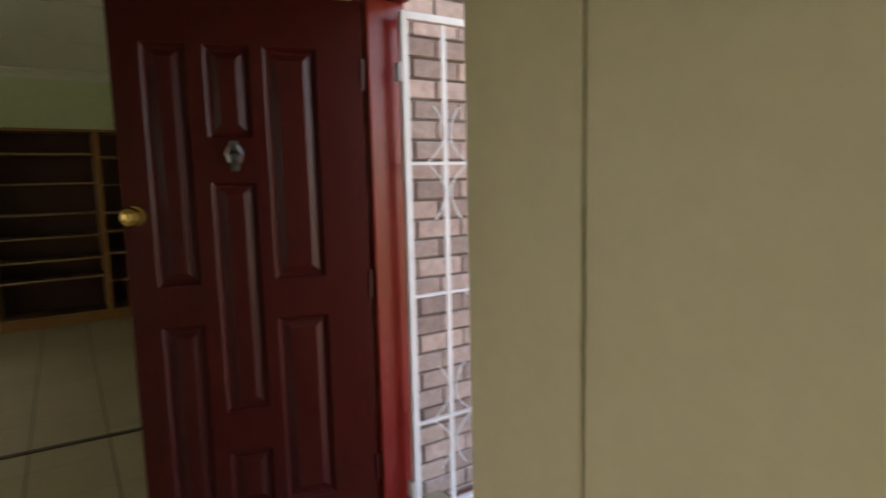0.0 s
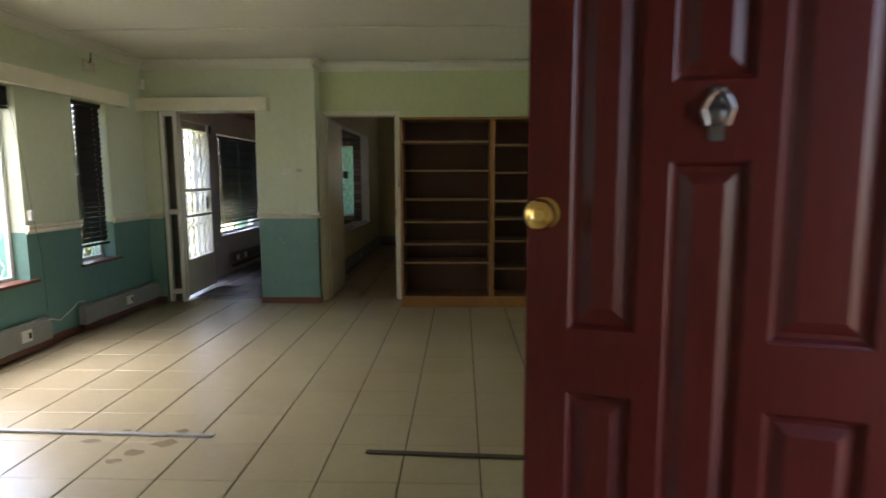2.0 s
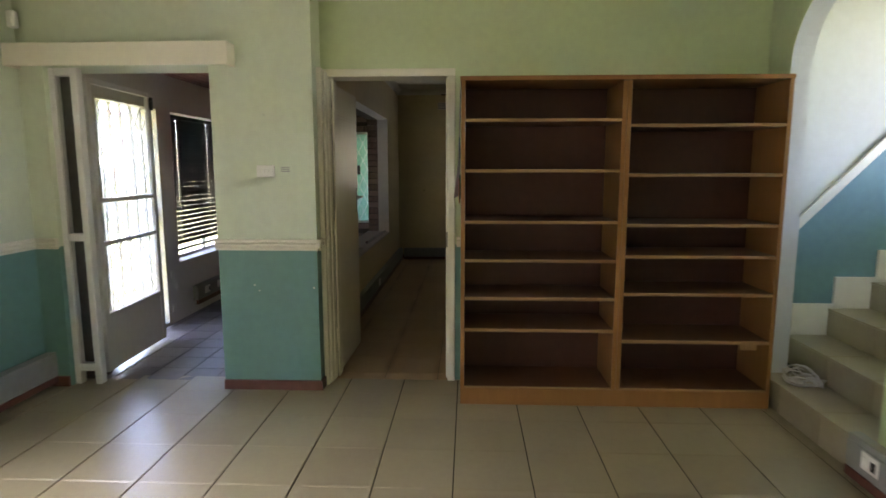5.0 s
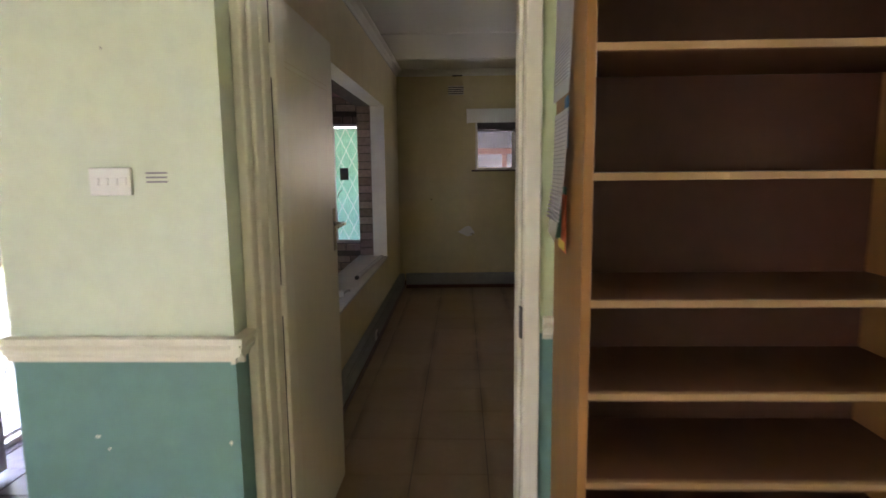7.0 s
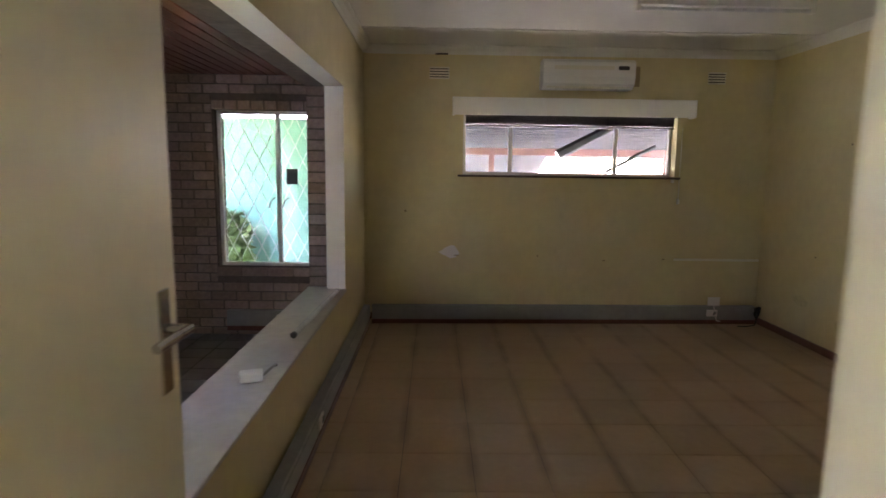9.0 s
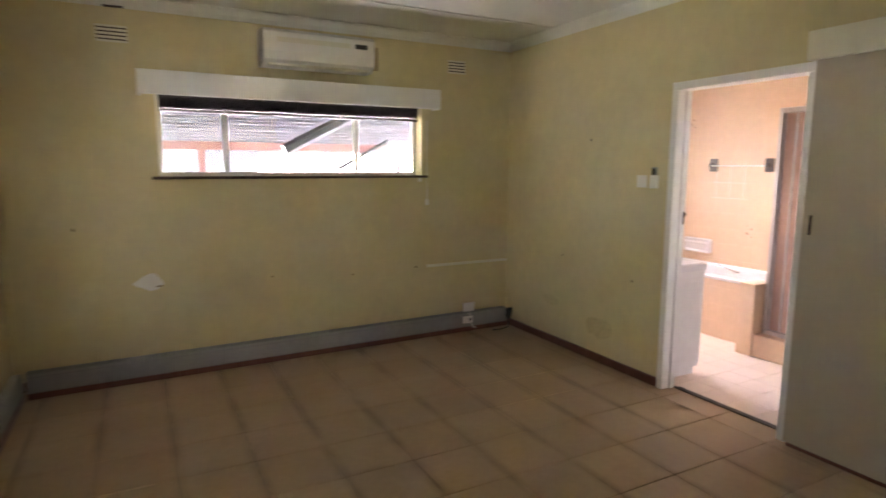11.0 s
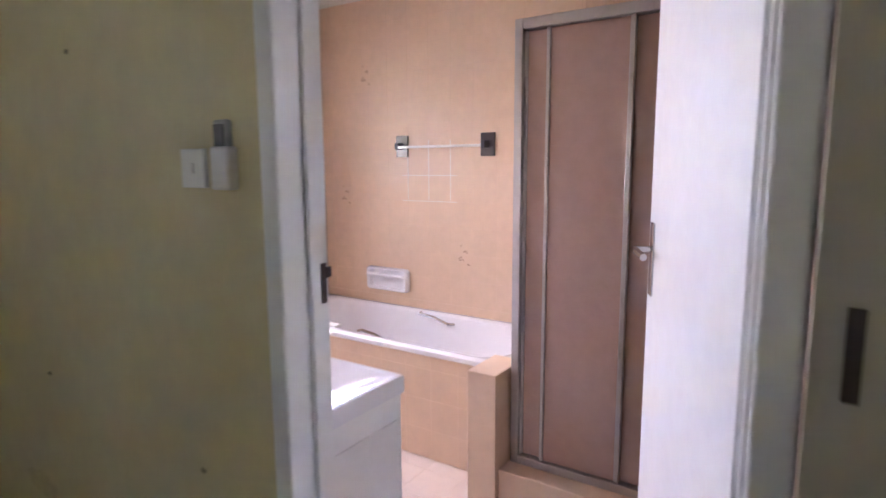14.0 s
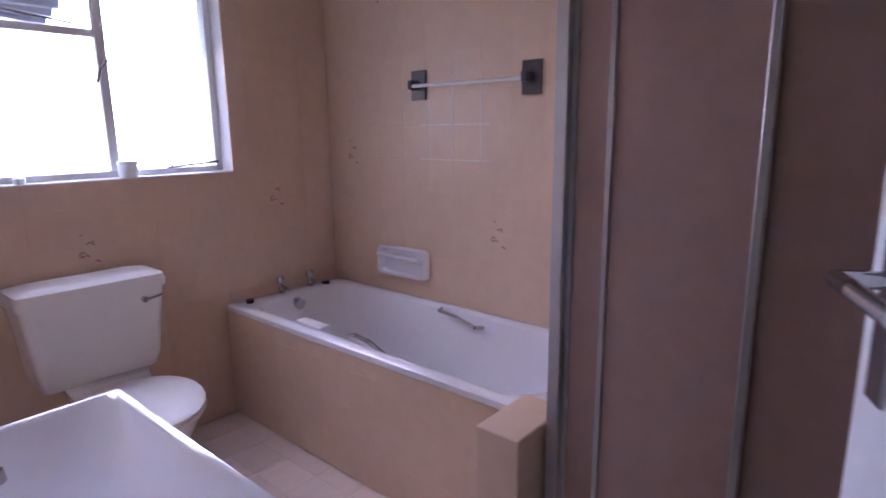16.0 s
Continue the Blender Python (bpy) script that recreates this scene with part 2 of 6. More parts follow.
def lathe(profile, n=16, bm=None, at=(0, 0, 0)):
    """A turned body about z from rows of (radius, height)."""
    bm = bm or bmesh.new()
    rings = []
    for r, z in profile:
        rings.append([bm.verts.new((at[0] + r * math.cos(2 * math.pi * k / n), at[1] + r * math.sin(2 * math.pi * k / n), at[2] + z)) for k in range(n)])
    for a, b in zip(rings, rings[1:]):
        for k in range(n):
            bm.faces.new((a[k], a[(k + 1) % n], b[(k + 1) % n], b[k]))
    bm.faces.new(rings[0][::-1])
    bm.faces.new(rings[-1])
    return bm


def loft(rings, bm=None, cap=True):
    """A skin over closed rings of equally many points."""
    bm = bm or bmesh.new()
    vs = [[bm.verts.new(p) for p in ring] for ring in rings]
    n = len(vs[0])
    for a, b in zip(vs, vs[1:]):
        for k in range(n):
            bm.faces.new((a[k], a[(k + 1) % n], b[(k + 1) % n], b[k]))
    if cap:
        if cap != "end":
            bm.faces.new(vs[0][::-1])
        bm.faces.new(vs[-1])
    return bm


def rounded(cx, cy, hx, hy, r, z, n=6):
    """A ring of points round a rectangle with round corners."""
    pts = []
    for sx, sy, a0 in ((1, 1, 0), (-1, 1, 90), (-1, -1, 180), (1, -1, 270)):
        for k in range(n + 1):
            a = radians(a0 + 90 * k / n)
            pts.append((cx + sx * (hx - r) + r * math.cos(a), cy + sy * (hy - r) + r * math.sin(a), z))
    return pts


def obj(name, bm, material, parent=None, label="", smooth=False, m=None):
    me = bpy.data.meshes.new(name)
    bmesh.ops.recalc_face_normals(bm, faces=bm.faces)
    bm.to_mesh(me)
    bm.free()
    for mt in material if isinstance(material, (list, tuple)) else [material]:
        me.materials.append(mt)
    if smooth:
        for p in me.polygons:
            p.use_smooth = True
        me.set_sharp_from_angle(angle=radians(40))
    ob = new(name, me)
    if parent is not None:
        ob.parent = parent
    if m is not None:
        ob.matrix_basis = m
    if label:
        ob["label"] = label
    return ob


def part(name, bm, material, parent, label="", smooth=False, m=None):
    return obj(name, bm, material, parent, label, smooth, m)


def thing(name, m, label, category, group=""):
    e = new(name)
    e.empty_display_size = 0.1
    e.matrix_basis = m
    return tagged(e, label, category, group)


def struct(name, bm, material, label="", smooth=False, category=""):
    return tagged(obj(name, bm, material, None, "", smooth), label, category, "", "structure")


def grid_wall(name, axis, f0, f1, u0, u1, z0, z1, holes, mats, pick, cuts=(), arches=(), label=""):
    """A wall between f0 and f1 across its axis, with rectangular holes (u0, u1, z0, z1) and arches (u0, u1, z0, spring, top)."""
    allh = list(holes) + [(a[0], a[1], a[2], a[4]) for a in arches]
    us = sorted({u0, u1, *(v for h in allh for v in h[:2] if u0 < v < u1)})
    zs = sorted({z0, z1, *(v for h in allh for v in h[2:] if z0 < v < z1), *[c for c in cuts if z0 < c < z1]})
    full = {}
    for i in range(len(us) - 1):
        for k in range(len(zs) - 1):
            u, z = (us[i] + us[i + 1]) / 2, (zs[k] + zs[k + 1]) / 2
            full[i, k] = not any(h[0] < u < h[1] and h[2] < z < h[3] for h in allh)
    bm = bmesh.new()

    def P(f, u, z):
        return (f, u, z) if axis == "x" else (u, f, z)

    def quad(pts, normal):
        fc = bm.faces.new([bm.verts.new(p) for p in pts])
        c = sum((Vector(p) for p in pts), Vector()) / len(pts)
        fc.material_index = pick(Vector(normal), c)
        fc.normal_update()
        if fc.normal.dot(Vector(normal)) < 0:
            fc.normal_flip()

    for (i, k), on in full.items():
        if not on:
            continue
        a, b, c, d = us[i], us[i + 1], zs[k], zs[k + 1]
        for f, s in ((f0, -1), (f1, 1)):
            quad([P(f, a, c), P(f, b, c), P(f, b, d), P(f, a, d)], P(s, 0, 0))
        for di, dk, pts in ((-1, 0, [(a, c), (a, d)]), (1, 0, [(b, c), (b, d)]), (0, -1, [(a, c), (b, c)]), (0, 1, [(a, d), (b, d)])):
            if not full.get((i + di, k + dk), False):
                (ua, za), (ub, zb) = pts
                quad([P(f0, ua, za), P(f1, ua, za), P(f1, ub, zb), P(f0, ub, zb)], P(0, di, dk))
    for a0, a1, _, spring, top in arches:
        n, mid, hw = 24, (a0 + a1) / 2, (a1 - a0) / 2
        pts = [(mid - hw * math.cos(math.pi * k / n), spring + (top - spring) * math.sin(math.pi * k / n)) for k in range(n + 1)]
        for (ua, za), (ub, zb) in zip(pts, pts[1:]):
            for f, s in ((f0, -1), (f1, 1)):
                if top - za > 1e-5 or top - zb > 1e-5:
                    quad([P(f, ua, za), P(f, ub, zb), P(f, ub, top), P(f, ua, top)], P(s, 0, 0))
            quad([P(f0, ua, za), P(f1, ua, za), P(f1, ub, zb), P(f0, ub, zb)], P(0, (mid - ua) * 0.5, -1))
    me = bpy.data.meshes.new(name)
    bm.to_mesh(me)
    bm.free()
    for mt in mats:
        me.materials.append(mt)
    return tagged(new(name, me), label, "wall", "", "structure")


def cornice(name, runs, z, size, material):
    """A coved plaster cornice along straight runs ((x0, y0), (x1, y1), inward normal)."""
    bm = bmesh.new()
    prof = [(0, 0), (0, -size), (size * 0.12, -size), (size * 0.25, -size * 0.62), (size * 0.62, -size * 0.25), (size, -size * 0.12), (size, 0)]
    for (xa, ya), (xb, yb), (nx, ny) in runs:
        d = Vector((xb - xa, yb - ya, 0)).normalized()
        rings = []
        for end, (x, y) in ((-1, (xa, ya)), (1, (xb, yb))):
            rings.append([(x + nx * o, y + ny * o, z + h) for o, h in prof])
        loft(rings, bm)
    return struct(name, bm, material, "white plaster cornice under the ceiling", category="cornice")


# ---- large structure ----
DADO = 0.95
struct("ground", boxes((-90, 90, -90, 90, -0.5, -0.12)), GRASS, "rough green garden ground round the house", category="ground")
struct("floor_slab", boxes((-3.35, 1.62, -2.1, 6.68, -0.12, -0.006), (-1.69, 2.75, 6.68, 12.45, -0.12, -0.006)), GROUT, "dark grouted floor bed under the tiles", category="floor")
struct("floor_sunroom", boxes((-3.3, -1.69, 6.6, 11.85, -0.12, -0.006)), GROUT, "grey grouted bed under slate tiles", category="floor")
struct("floor_bathroom", boxes((2.75, 4.9, 8.4, 12.45, -0.12, -0.005)), BATHFLOOR, "pale grouted bed under bathroom tiles", category="floor")
struct("porch_paving", boxes((1.62, 4.5, -2.1, 1.37, -0.12, -0.03)), BROWNTILE, "red-brown porch paving outside the front door", category="paving")
# Unseen slab: eaves sized to keep sun out, porch strip to shade the bricks.
struct("roof", boxes((-3.6, 5.4, 1.37, 13.0, 2.82, 2.95), (-3.6, 1.62, -3.4, 1.37, 2.82, 2.95), (1.62, 3.9, 1.0, 1.37, 2.82, 2.95)), CONCRETE, "flat grey roof slab over the house", category="roof")


def lounge_paint(n, c):
    return 2 if n.x < -0.5 else (0 if c.z < DADO else 1)


# The first hole belongs to the added, unseen window_7.
grid_wall("wall_west", "x", -3.35, -3.1, -2.1, 6.75, 0, 2.82, [(-1.7, 0.0, 0.57, 2.08), (2.5, 4.66, 0.57, 2.08), (5.31, 5.81, 0.60, 2.08)],
          [TEAL, PALE, CONCRETE], lounge_paint, (DADO,), label="pale green wall with teal dado and two windows")
grid_wall("wall_pier", "y", 6.46, 6.75, -3.1, -1.235, 0, 2.82, [(-2.94, -1.88, 0, 2.09)], [TEAL, PALE, CONCRETE],
          lambda n, c: 2 if n.y > 0.5 else (0 if c.z < DADO else 1), (DADO,), label="pale green pier wall with teal dado beside the sunroom opening")
grid_wall("wall_north", "y", 6.68, 6.83, -1.235, 1.62, 0, 2.82, [(-1.235, -0.355, 0, 2.085)], [TEAL, GREEN, YELLOW],
          lambda n, c: 2 if n.y > 0.5 else (0 if c.z < DADO else 1), (DADO,), label="green painted wall behind the bookcase")
grid_wall("wall_east", "x", 1.62, 1.745, 1.55, 6.68, 0, 2.82, [], [GREEN, LILAC], lambda n, c: 1 if abs(n.x) < 0.5 and c.y > 5.3 else 0, (),
          [(5.42, 6.42, 0, 2.05, 2.48), (2.7, 4.5, 0.80, 1.88, 2.5)], label="green painted stair wall with two arches")
grid_wall("wall_door", "x", 1.30, 1.42, -2.1, 1.37, 0, 2.82, [(0.40, 1.345, 0, 2.10)], [OLIVE, CONCRETE], lambda n, c: 1 if n.x > 0.5 else 0,
          label="cream painted wall round the front door")
grid_wall("wall_south", "y", -2.1, -1.9, -3.1, 1.30, 0, 2.82, [], [PALE], lambda n, c: 0, label="plain pale green wall")
grid_wall("wall_porch", "y", 1.40, 1.55, 1.42, 4.0, -0.12, 2.82, [], [MORTAR, GREEN], lambda n, c: 1 if n.y > 0.5 else 0, label="face brick porch wall")
struct("wall_corner", boxes((1.30, 1.42, 1.375, 1.55, 0, 2.82)), GREEN, "green wall corner behind the front door", category="wall")
grid_wall("wall_stair_north", "y", 6.68, 6.83, 1.62, 3.2, 0, 2.82, [], [LILAC], lambda n, c: 0, label="lilac stairwell wall")
grid_wall("wall_stair_east", "x", 3.2, 3.3, 5.2, 6.83, 0, 2.82, [(5.45, 6.45, 1.5, 2.5)], [LILAC], lambda n, c: 0, label="lilac stairwell end wall")
grid_wall("wall_stair_south", "y", 5.18, 5.30, 1.745, 3.2, 0, 2.82, [], [GREEN], lambda n, c: 0, label="green stairwell side wall")
grid_wall("wall_stair_back", "x", 1.90, 2.0, 1.55, 5.18, 0, 2.82, [], [GREEN], lambda n, c: 0, label="green wall behind the balustrade with stencilled leaves")


def bed_paint(n, c):
    return 0 if n.x > 0.5 else (1 if abs(n.x) < 0.5 else 2)


grid_wall("wall_bedroom_west", "x", -1.535, -1.39, 6.75, 12.2, 0, 2.82, [(7.95, 10.956, 0.55, 2.125)], [YELLOW, WHITEWALL, CONCRETE], bed_paint,
          label="yellow wall with a wide unglazed opening")
grid_wall("wall_sunroom_east", "x", -1.69, -1.54, 6.75, 11.6, -0.12, 2.82, [(7.95, 11.04, 0.545, 2.13)], [MORTAR], lambda n, c: 0, label="brick outer leaf of the bedroom wall")
grid_wall("wall_bedroom_north", "y", 12.2, 12.42, -1.69, 2.68, 0, 2.82, [(-0.42, 1.68, 1.46, 2.08)], [YELLOW, CONCRETE], lambda n, c: 1 if n.y > 0.5 else 0,
          label="stained yellow wall with a high window")
grid_wall("wall_bedroom_east", "x", 2.607, 2.75, 6.75, 12.2, 0, 2.82, [(9.34, 10.272, 0, 2.085)], [YELLOW, BATHTILE, WHITE], lambda n, c: 1 if n.x > 0.5 else (2 if abs(n.y) > 0.5 else 0),
          label="yellow wall with the bathroom doorway")
grid_wall("wall_bathroom_north", "y", 12.215, 12.42, 2.68, 4.9, 0, 2.82, [(3.14, 4.13, 1.185, 2.06)], [BATHGROUT, CONCRETE, WHITEWALL], lambda n, c: 1 if n.y > 0.5 else (2 if n.y > -0.5 and 3.0 < c.x < 4.3 and 1.0 < c.z < 2.2 else 0),
          label="peach tiled bathroom wall with a window")
grid_wall("wall_bathroom_east", "x", 4.71, 4.9, 8.4, 12.215, 0, 2.82, [], [BATHGROUT], lambda n, c: 0, label="peach tiled bathroom wall behind the bath")
grid_wall("wall_bathroom_south", "y", 8.3, 8.4, 2.75, 4.9, 0, 2.82, [], [BATHTILE], lambda n, c: 0, label="peach tiled bathroom wall")
grid_wall("wall_sunroom_west", "x", -3.3, -3.05, 6.75, 11.85, 0, 2.82, [(7.08, 7.99, 0.03, 2.0), (8.22, 9.9, 0.56, 1.98)], [WHITEWALL, CONCRETE],
          lambda n, c: 1 if n.x < -0.5 else 0, label="cream plastered sunroom wall with a door and window")
grid_wall("wall_sunroom_north", "y", 11.62, 11.85, -3.05, -1.54, -0.12, 2.82, [(-2.62, -1.74, 0.62, 2.0)], [MORTAR], lambda n, c: 0, label="face brick sunroom wall with a window")

stair_sky = new("stair_window_light", bpy.data.lights.new("stair_window_light", "AREA"))
stair_sky.data.shape, stair_sky.data.size, stair_sky.data.size_y = "RECTANGLE", 0.95, 0.95
stair_sky.data.energy, stair_sky.data.color = 0.09, (0.80, 0.86, 1.0)
bath_sky = new("bathroom_window_light", bpy.data.lights.new("bathroom_window_light", "AREA"))
bath_sky.data.shape, bath_sky.data.size, bath_sky.data.size_y = "RECTANGLE", 0.94, 0.84
bath_sky.data.energy, bath_sky.data.color = 0.20, (1.0, 0.975, 0.965)
bath_sky.data.spread = radians(115)
bath_sky.matrix_world = look((3.635, 12.40, 1.66), (3.55, 11.5, 0.86))
lounge_sky = new("lounge_window_light", bpy.data.lights.new("lounge_window_light", "AREA"))
lounge_sky.data.shape, lounge_sky.data.size, lounge_sky.data.size_y = "RECTANGLE", 2.1, 1.3
lounge_sky.data.energy, lounge_sky.data.color = 4.2, (0.93, 0.98, 1.0)
lounge_sky.data.spread = radians(95)
lounge_sky.matrix_world = look((-3.55, 3.58, 1.75), (-3.03, 3.58, 0.75))
# Added lamp behind the unseen window_7, aimed across at the hall cupboard.
entrance_fill = new("entrance_fill_light", bpy.data.lights.new("entrance_fill_light", "AREA"))
entrance_fill.data.shape, entrance_fill.data.size, entrance_fill.data.size_y = "RECTANGLE", 1.65, 1.3
entrance_fill.data.energy, entrance_fill.data.color = 1.3, (0.93, 0.98, 1.0)
entrance_fill.data.spread = radians(80)
entrance_fill.matrix_world = look((-3.6, -0.85, 1.6), (-2.35, -0.85, 0.95))
stair_sky.matrix_world = look((3.25, 5.95, 2.0), (1.0, 6.0, 1.6))

# Added fill lamp outside, hidden below the sill, aimed up at ceiling and walls.
bed_fill = new("bedroom_sill_fill", bpy.data.lights.new("bedroom_sill_fill", "AREA"))
bed_fill.data.shape, bed_fill.data.size, bed_fill.data.size_y = "RECTANGLE", 2.0, 0.2
bed_fill.data.energy, bed_fill.data.color = 0.075, (1.0, 0.98, 0.95)
bed_fill.matrix_world = look((0.63, 12.62, 1.34), (0.63, 12.0, 1.84))
# Added fill lamp under the closed ceiling, brightening the gap behind the balustrade.
landing = new("landing_fill_light", bpy.data.lights.new("landing_fill_light", "AREA"))
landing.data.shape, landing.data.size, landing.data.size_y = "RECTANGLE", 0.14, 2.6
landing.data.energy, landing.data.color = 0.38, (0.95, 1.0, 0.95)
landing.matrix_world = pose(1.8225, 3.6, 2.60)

# ceilings, with their cover strips in one mesh each
bm = boxes((-3.1, 1.62, -1.9, 6.68, 2.61, 2.68))
for y in (-0.8, 0.4, 1.6, 2.8, 4.0, 5.2):
    add_box(bm, -3.1, 1.62, y - 0.02, y + 0.02, 2.602, 2.612)
struct("ceiling", bm, CEIL, "white board ceiling with thin cover strips", category="ceiling")
bm = boxes((-1.39, 2.607, 6.83, 12.2, 2.68, 2.75))
for y in (7.9, 9.1, 10.3, 11.5):
    add_box(bm, -1.39, 2.607, y - 0.02, y + 0.02, 2.672, 2.682)
struct("ceiling_bedroom", bm, CEIL, "white board ceiling with thin cover strips", category="ceiling")
struct("ceiling_bathroom", boxes((2.75, 4.71, 8.4, 12.215, 2.52, 2.6)), CEIL, "plain white bathroom ceiling", category="ceiling")
bm = bmesh.new()
for k in range(17):
    add_box(bm, -3.05 + k * 0.09, -2.965 + k * 0.09, 6.75, 11.62, 2.3, 2.34, bev=0.004)
struct("ceiling_sunroom", bm, REDBOARD, "red-brown timber board ceiling", category="ceiling")
struct("ceiling_stair", boxes((1.745, 3.2, 1.55, 6.68, 2.61, 2.68)), CEIL, "plain white stairwell ceiling", category="ceiling")

cornice("cornice_lounge", [((-3.1, 6.46), (-3.1, -1.9), (1, 0)), ((-3.1, 6.46), (-1.235, 6.46), (0, -1)), ((-1.235, 6.68), (1.62, 6.68), (0, -1)),
                           ((-1.235, 6.36), (-1.235, 6.68), (1, 0)), ((1.62, 6.68), (1.62, 1.55), (-1, 0))], 2.608, 0.09, CEIL)
cornice("cornice_bedroom", [((-1.39, 12.2), (2.607, 12.2), (0, -1)), ((2.607, 12.2), (2.607, 6.75), (-1, 0)), ((-1.39, 12.2), (-1.39, 6.75), (1, 0)),
                            ((-1.39, 6.83), (2.607, 6.83), (0, 1))], 2.678, 0.075, CEIL)
cornice("cornice_bathroom", [((2.75, 12.2), (4.7, 12.2), (0, -1)), ((4.7, 12.2), (4.7, 8.4), (-1, 0))], 2.518, 0.05, CEIL)


def dado_rail(runs):
    e = tagged(new("dado_rail"), "cream moulded dado rail", "dado rail", "", "structure")
    prof = [(0, -0.035), (0.012, -0.035), (0.012, -0.02), (0.026, -0.012), (0.03, 0.004), (0.022, 0.016), (0.034, 0.022), (0.034, 0.036), (0, 0.036)]
    for (xa, ya), (xb, yb), (nx, ny) in runs:
        bm = loft([[(x + nx * o, y + ny * o, DADO + 0.02 + h) for o, h in prof] for x, y in ((xa, ya), (xb, yb))])
        part("rail", bm, CREAM, e)
    return e


dado_rail([((-3.1, 0.0), (-3.1, 2.5), (1, 0)), ((-3.1, 4.66), (-3.1, 5.31), (1, 0)), ((-3.1, 5.81), (-3.1, 6.46), (1, 0)),
           ((-3.1, 6.46), (-2.94, 6.46), (0, -1)), ((-1.89, 6.46), (-1.205, 6.46), (0, -1)), ((-1.235, 6.428), (-1.235, 6.543), (1, 0)),
           ((-0.345, 6.68), (-0.314, 6.68), (0, -1))])

struct("baseboard", boxes((-3.1, -3.085, -1.9, 6.46, 0, 0.07), (-3.085, -2.945, 6.445, 6.46, 0, 0.07), (-1.88, -1.22, 6.445, 6.46, 0, 0.065),
                          (-1.235, -1.22, 6.46, 6.543, 0, 0.065), (1.605, 1.62, 1.56, 5.42, 0, 0.065),
                          (-1.39, 2.607, 12.185, 12.2, 0, 0.065), (2.592, 2.607, 10.274, 12.185, 0, 0.065), (-1.39, -1.375, 7.5, 12.185, 0, 0.065)),
       BROWNTILE, "red-brown glazed tile skirting", category="baseboard")


# ---- windows, pelmets, blinds ----
def pelmet(m, length, h, d, label, paint=PELMET):
    e = thing("pelmet", m, label, "pelmet", "window pelmets")
    part("board", boxes((0, length, -d, -d + 0.018, 0, h), bev=0.002), paint, e)
    part("top", boxes((0, length, -d + 0.018, 0, h - 0.018, h), bev=0.002), paint, e)
    for x in (0.002, length - 0.02):
        part("end", boxes((x, x + 0.018, -d + 0.018, 0, 0.0, h - 0.018)), paint, e)
    return e


pelmet(pose(-3.1, -1.5, 2.07, 0, 0, 90), 7.52, 0.135, 0.12, "long cream painted pelmet above the lounge windows")
pelmet(pose(-3.1, 6.46, 2.075, 0, 0, 0), 1.39, 0.135, 0.12, "cream painted pelmet above the sunroom opening")
pelmet(pose(-0.53, 12.2, 2.03, 0, 0, 0), 2.33, 0.165, 0.14, "white painted pelmet above the high bedroom window", WHITEPELMET)
pelmet(pose(3.0, 12.2, 2.03, 0, 0, 0), 1.25, 0.13, 0.14, "white painted pelmet above the bathroom window", WHITEPELMET)


def steel_window(name, m, w, h, mullions, transoms, label, bars="", pane=True, depth=0.035):
    """A steel casement in its own plane: x along, z up, y outwards."""
    e = tagged(new(name), label, "window", "", "structure")
    e.matrix_basis = m
    f = 0.032
    rows = [(0, f, 0, depth, 0, h), (w - f, w, 0, depth, 0, h), (f, w - f, 0, depth, 0, f), (f, w - f, 0, depth, h - f, h)]
    rows += [(x - f * 0.6, x + f * 0.6, 0.002, depth - 0.002, f, h - f) for x in mullions]
    rows += [(a, b, 0.003, depth - 0.003, z - f * 0.5, z + f * 0.5) for a, b, z in transoms]
    part("window_frame", boxes(*rows, bev=0.003), STEELWHITE, e)
    if pane:
        xs = [f, *mullions, w - f]
        for a, b in zip(xs, xs[1:]):
            p = part("pane", boxes((a, b, depth * 0.5, depth * 0.5 + 0.004, f, h - f)), CLEAR, e)
            p.visible_shadow = False
    if bars == "diamond":
        bm = bmesh.new()
        s = 0.13
        k = -int(h / s / 2) - 1
        while k * s < w + h:
            for sg in (1, -1):
                pts = []
                for z in (0.03, h - 0.03):
                    pts.append((k * s + (z if sg > 0 else -z) * 0.5 + (0 if sg > 0 else h * 0.5), depth + 0.03, z))
                (xa, y, za), (xb, _, zb) = pts
                lo, hi = 0.0, 1.0
                d = xb - xa
                for bound, inside in ((0.03, 1), (w - 0.03, -1)):
                    t = (bound - xa) / d
                    if (d > 0) == (inside > 0):
                        lo = max(lo, t)
                    else:
                        hi = min(hi, t)
                if hi - lo > 0.02:
                    add_rod(bm, (xa + d * lo, y, za + (zb - za) * lo), (xa + d * hi, y, za + (zb - za) * hi), 0.004, 5)
            k += 1
        part("burglar_bars", bm, STEELWHITE, e)
    return e


def handle_stay(parent, x, z):
    bm = bmesh.new()
    add_path(bm, [(x, -0.005, z), (x, -0.03, z), (x - 0.03, -0.04, z - 0.03), (x - 0.05, -0.04, z - 0.09)], 0.006)
    part("window_handle", bm, PEWTER, parent, "dark curved casement handle")


